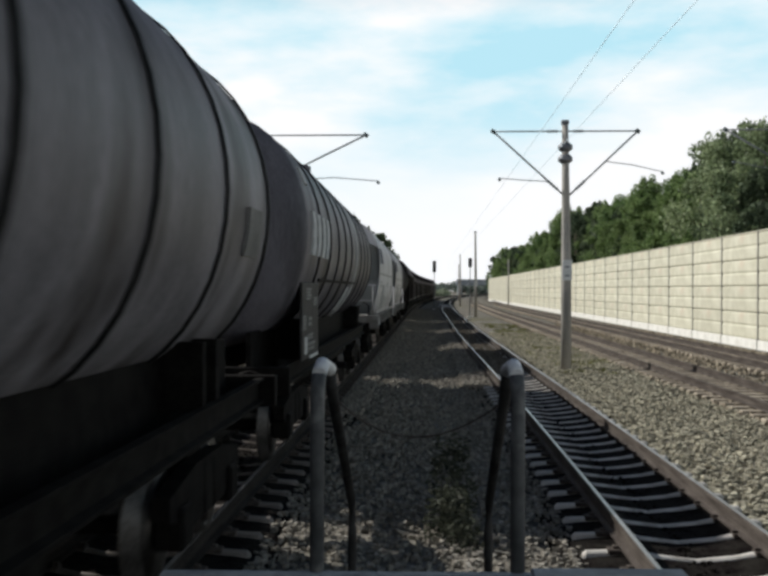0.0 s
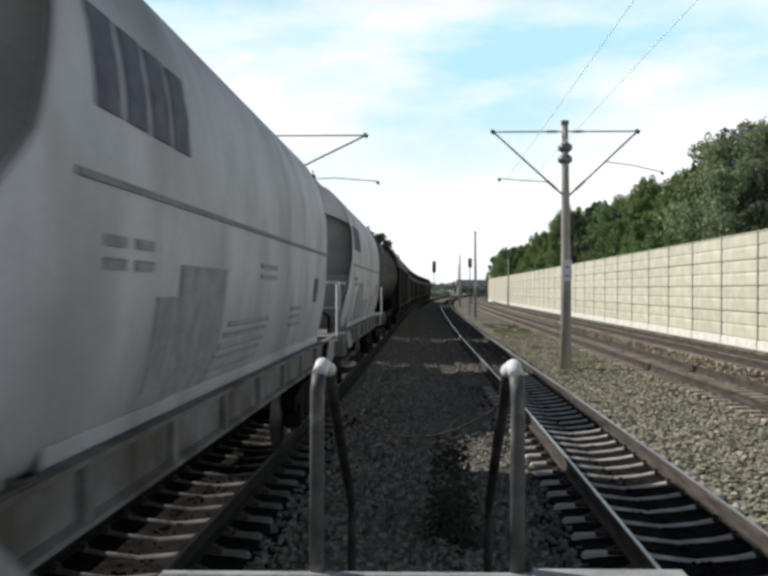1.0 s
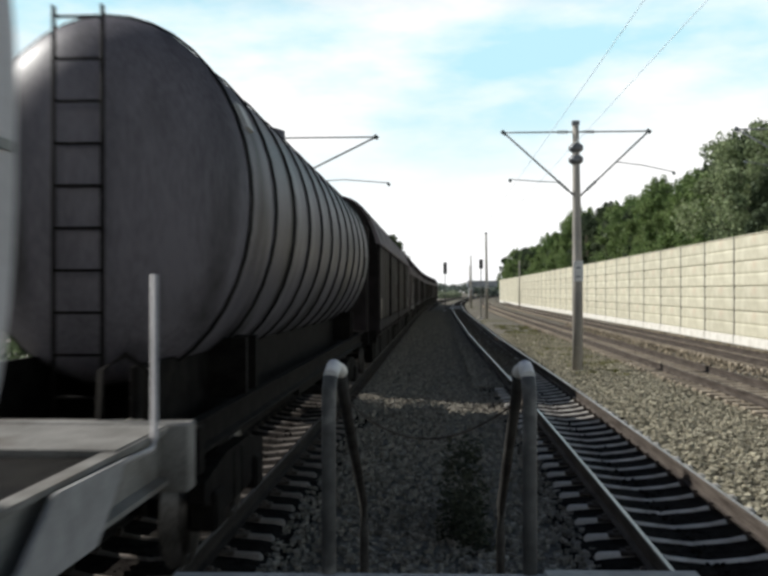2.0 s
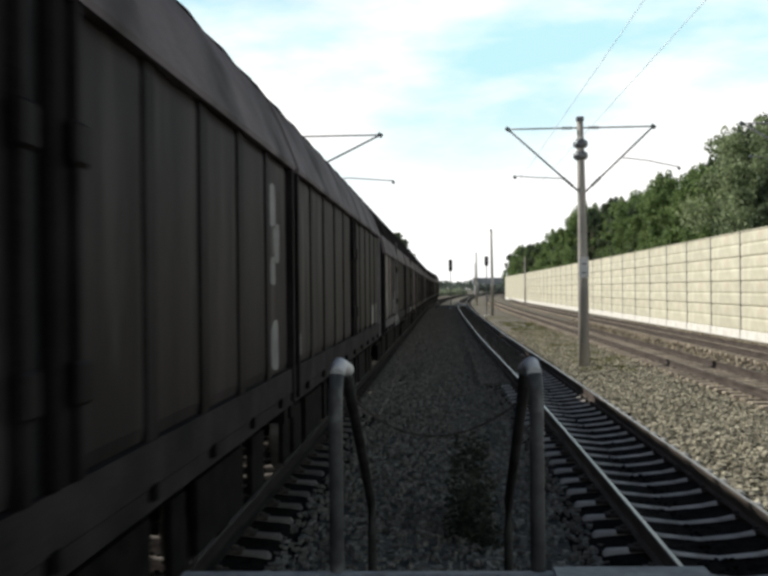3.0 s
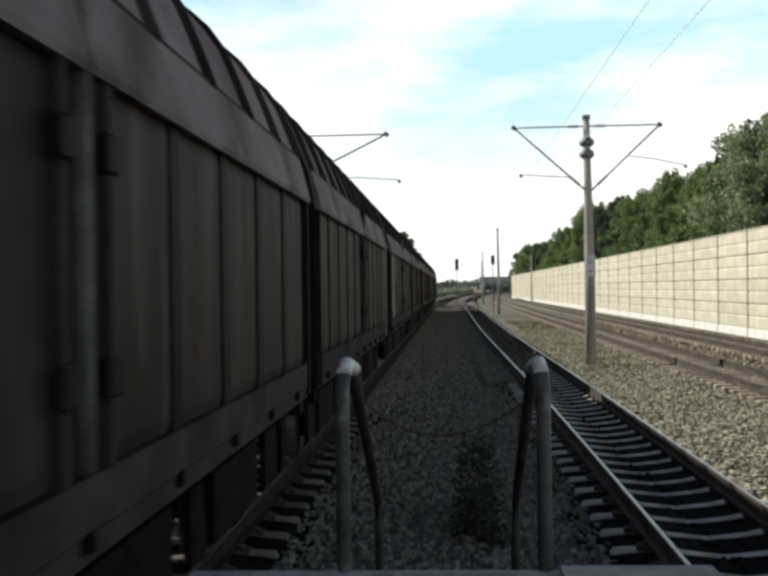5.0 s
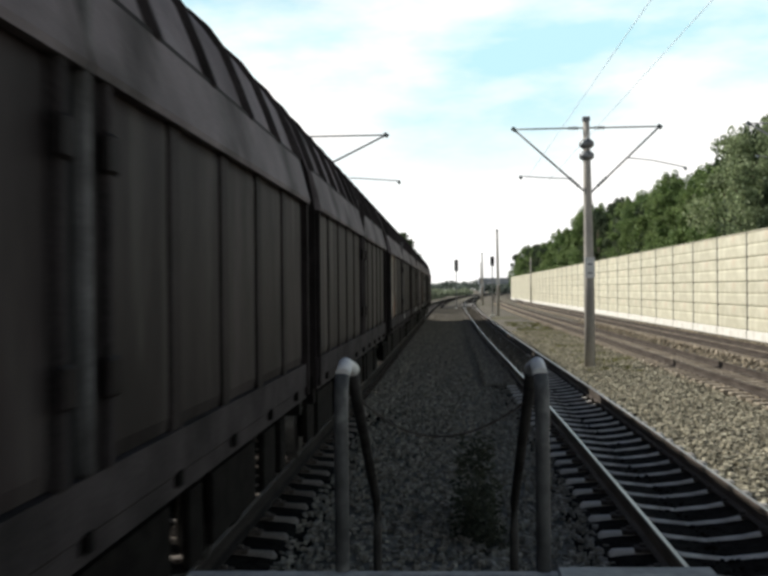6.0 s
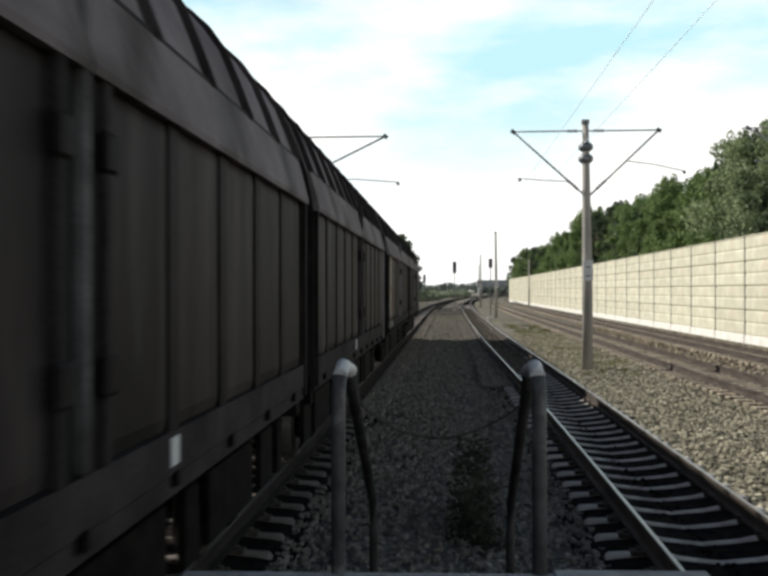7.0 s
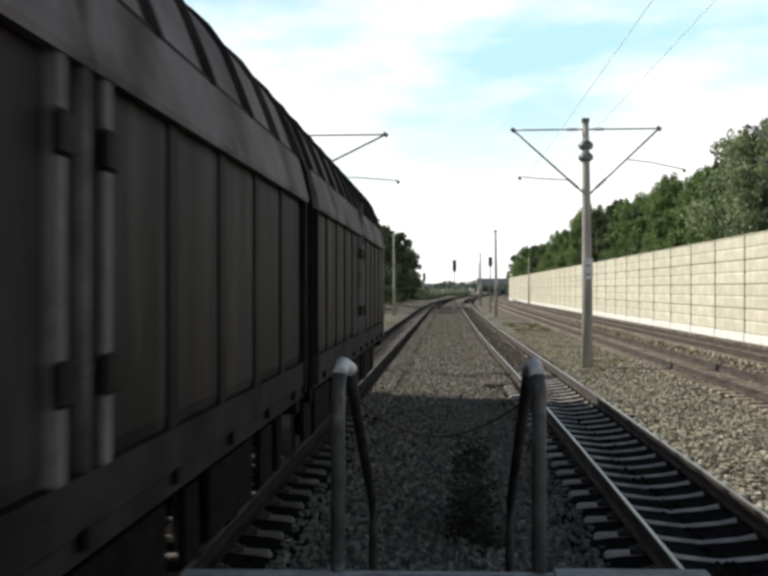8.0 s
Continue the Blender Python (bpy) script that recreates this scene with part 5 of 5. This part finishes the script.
def graffiti(w, y0, y1, z0, z1, seed, paints, count=7):
    """Faded, overlapping strokes of old paint on one panel, none of them writing."""
    rng = random.Random(seed)
    for k in range(count):
        ry, rz = rng.uniform(0.16, 0.42) * (y1 - y0), rng.uniform(0.05, 0.2) * (z1 - z0)
        cy, cz = rng.uniform(y0 + ry, y1 - ry), rng.uniform(z0 + rz, z1 - rz)
        n, out = 18, 1.2425 + 0.0006 * k
        wob = [rng.uniform(0.72, 1.1) for _ in range(n)]
        ring = []
        for q in range(n):
            a = 2 * math.pi * q / n
            ca, sa = math.cos(a), math.sin(a)
            ring.append((cy + wob[q] * ry * math.copysign(abs(ca) ** 0.6, ca), cz + wob[q] * rz * math.copysign(abs(sa) ** 0.6, sa)))
        bm = bmesh.new()
        loft(bm, [[(x, y, z) for y, z in ring] for x in (out - 0.02, out)], smooth=False)
        part("paint_patch", bm, rng.choice(paints), w, "faded old paint stroke")


SPEED = 28.0
WAGONS = []   # (thing, distance of its middle along the line at the start)

WAGONS.append((tank_wagon(13.8, 16.0, M_TANK_BROWN, "grimy brown-grey bogie tank wagon with dark hoops", 8, M_LETTER, False), 9.6 - 6.9))
WAGONS.append((tank_wagon(14.1, 16.1, M_TANK_DARK, "dark grimy bogie tank wagon with pale markings", 11, M_LETTER, True), 19.85))
SILO = "dusty white silo wagon with railed end platforms"
silo_a = silo_wagon(16.0, SILO)
WAGONS.append((silo_a, 37.4))
WAGONS.append((copy_thing(silo_a, Matrix()), 53.8))
WAGONS.append((tank_wagon(13.8, 16.4, M_TANK_DARK, "dark brown bogie tank wagon behind the silo wagons", 12, M_LETTER, False), 71.0))
G0 = 80.8
O = M_ORANGE
PAINTS = [   # the long body of each double wagon first
    ("dark sliding-wall wagon with beige patches and white graffiti", {}, False),
    ("dark brown sliding-wall wagon with grimy panels", {}, True),
    ("sliding-wall wagon with faded pinkish panels and white graffiti", {0: M_PINK, 1: M_PINK, 2: M_PINK}, False),
    ("dark brown sliding-wall wagon with one faded pink end panel", {9: M_PINK}, True),
    ("sliding-wall wagon with dull orange panels", {0: M_DUSTY, 1: M_DUSTY}, False),
    ("dark brown sliding-wall wagon with grimy panels", {}, True),
    ("sliding-wall wagon with dull brown and red graffiti panels", {0: M_DUSTY, 1: M_PINK, 2: M_DUSTY}, False),
    ("dark brown sliding-wall wagon with grimy panels", {}, False),
    ("sliding-wall wagon with rust-coloured graffiti panels", {0: M_DUSTY, 1: O, 2: M_DUSTY}, False),
    ("dark brown sliding-wall wagon with a pale rear post", {}, True),
    ("sliding-wall wagon with ochre graffiti panels", {0: M_OCHRE, 1: O}, False),
    ("dark brown sliding-wall wagon at the end of the train", {}, True),
]
for k, (label, paint, end_light) in enumerate(PAINTS):
    long_, middle = (CLOSE_BODIES if k < 2 else BODIES)[k % 2]
    wagon = covered_wagon(label, paint, 100 + k, end_light, 3.70 if k < 2 else 3.40, k % 2 == 0, {3: -0.6, 8: 1.4, 9: -1.0}.get(k), long_, 0.2 if k == 0 else 0.9)
    e = long_ / 2
    if k == 0:
        spray(wagon, [(-e + 0.12, -e + 0.85, 1.62, 2.65), (-e + 1.30, -e + 1.95, 1.60, 2.2)], M_BEIGE, "faded beige paint patch", True)
        spray(wagon, [(5.05, 5.40, 3.0, 3.42), (5.27, 5.6, 2.68, 3.06), (5.08, 5.36, 2.45, 2.72), (5.1, 5.5, 1.62, 2.1)])
    if k == 1:
        spray(wagon, [(-e + 0.3, -e + 0.5, 1.66, 1.9), (e - 2.2, e - 1.7, 1.62, 2.05), (e - 1.35, e - 0.95, 1.62, 2.05)], M_SPRAY, square=True)
    if k == 2:
        spray(wagon, [(-2.2, -1.9, 1.62, 2.0), (-1.78, -1.45, 1.62, 2.15), (-1.3, -1.08, 1.62, 2.05), (-0.88, -0.48, 1.62, 2.36), (0.33, 0.64, 1.62, 2.44), (0.70, 0.92, 1.62, 1.85)])
        spray(wagon, [(-0.30, -0.24, 1.60, 2.38), (0.24, 0.30, 1.60, 2.42)], square=True, proud=0.054)
        spray(wagon, [(-0.22, -0.05, 1.60, 2.30), (0.05, 0.22, 1.60, 2.36)], square=True, proud=-0.012)
        spray(wagon, [(-0.95, -0.45, 1.22, 1.54), (-0.41, -0.05, 1.34, 1.55), (-0.38, -0.03, 1.20, 1.30), (0.0, 0.38, 1.22, 1.53), (0.42, 0.72, 1.36, 1.55), (0.44, 0.80, 1.20, 1.33), (0.98, 1.42, 1.22, 1.42)], square=True)
        spray(wagon, [(-e + 0.1 + 0.72 * q, -e + 0.74 + 0.72 * q, 1.34, 1.54) for q in range(7)], M_OLD_GREY, "faded grey paint patch", True)
    if k == 10:
        # rows of bricks sprayed on the first panel, bands on the second
        rr = random.Random(40 + k)
        for row in range(7):
            z = 2.12 + 0.17 * row
            spray(wagon, [(-e + 0.26, -e + 1.08, z, z + 0.013)], M_SIDEPOST, "dark painted line", True)
            for q in range(2):
                y = -e + 0.27 + 0.4 * q
                if rr.random() < 0.6:
                    spray(wagon, [(y + 0.02, y + 0.36, z + 0.03, z + 0.15)], rr.choice([M_BEIGE, M_OCHRE, M_ORANGE, M_SPRAY]), "painted brick", True)
        spray(wagon, [(-e + 1.5, -e + 2.2, 2.95, 3.3)], M_BEIGE, "faded beige patch", True)
        spray(wagon, [(-e + 1.10, -e + 1.24, 1.60, 3.38)], M_SIDEPOST, "dark gap strip", True)
        spray(wagon, [(-e + 1.52, -e + 2.2, 2.78, 2.84), (-e + 1.52, -e + 2.2, 2.68, 2.74), (-e + 1.5, -e + 2.18, 2.55, 2.63), (-e + 1.55, -e + 2.1, 1.66, 1.85)], M_SPRAY, "white painted band", True)
        spray(wagon, [(-e + 2.85, -e + 3.1, 1.65, 3.3)], M_BEIGE, "faded beige strip", True)
        spray(wagon, [(-e + 0.1, -e + 0.95, 1.36, 1.54), (-e + 1.3, -e + 2.2, 1.36, 1.54)], M_BEIGE, "faded beige patch", True)
    if k == 3:
        spray(wagon, [(e - 1.2, e - 0.27, 1.62, 1.98)], M_ORANGE, "faded orange paint patch", True)
        # the latch is only a flat dark band on the panel
        spray(wagon, [(e - 1.2, e - 0.55, 2.02, 2.12)], M_SIDEPOST, "flat dark band standing for a latch", True)
        spray(wagon, [(e - 1.2, e - 0.05, 1.34, 1.55)], M_BEIGE, "faded beige patch", True)
    if k == 9:
        spray(wagon, [(0.35, 0.75, 1.66, 1.85), (0.9, 1.15, 1.62, 1.78)], M_SOLE, "faint grey smear")
    if k == 6:
        graffiti(wagon, -e + 0.26, -e + 1.06, 2.2, 3.34, 61, [M_DUSTY, M_OLD_GREY, M_OLD_RED, M_OLD_GREY], 11)
        graffiti(wagon, -e + 1.50, -e + 2.30, 1.9, 3.34, 62, [M_OLD_RED, M_DUSTY, M_PINK], 9)
        graffiti(wagon, -e + 2.76, -e + 3.5, 1.7, 3.2, 63, [M_OLD_RED, M_SIDEPOST], 5)
        spray(wagon, [(-e + 0.68, -e + 0.98, 2.02, 2.28), (-e + 0.30, -e + 0.55, 2.06, 2.24), (-e + 1.55, -e + 2.1, 1.64, 1.82)], M_SPRAY, "pale painted patch", True)
        spray(wagon, [(-e + 2.85, -e + 3.05, 2.65, 3.1)])
    if k in (4, 8):
        graffiti(wagon, -e + 0.26, -e + 1.06, 1.9, 3.34, 70 + k, [M_DUSTY, M_OLD_RED, M_OLD_GREY], 8)
        graffiti(wagon, -e + 1.50, -e + 2.30, 1.9, 3.34, 80 + k, [M_OLD_RED, M_DUSTY, M_PINK], 7)
    if k == 8:
        spray(wagon, [(-e + 2.8, -e + 3.05, 2.15, 2.45), (-e + 0.3, -e + 0.7, 2.2, 2.4)], M_SPRAY, "pale painted patch", True)
    WAGONS.append((wagon, G0 + 28.0 * (k // 2) + middle))


def motions():
    """The train runs past at a steady pace."""
    for thing, s0 in WAGONS:
        rows = []
        for q in range(17):
            t = 0.5 * q
            x, y, h = on_line(TRACKS[0], s0 - SPEED * t)
            rows.append((t, Matrix.Translation((x, y, 0)) @ spin(h)))
        walk(thing, rows)


motions()
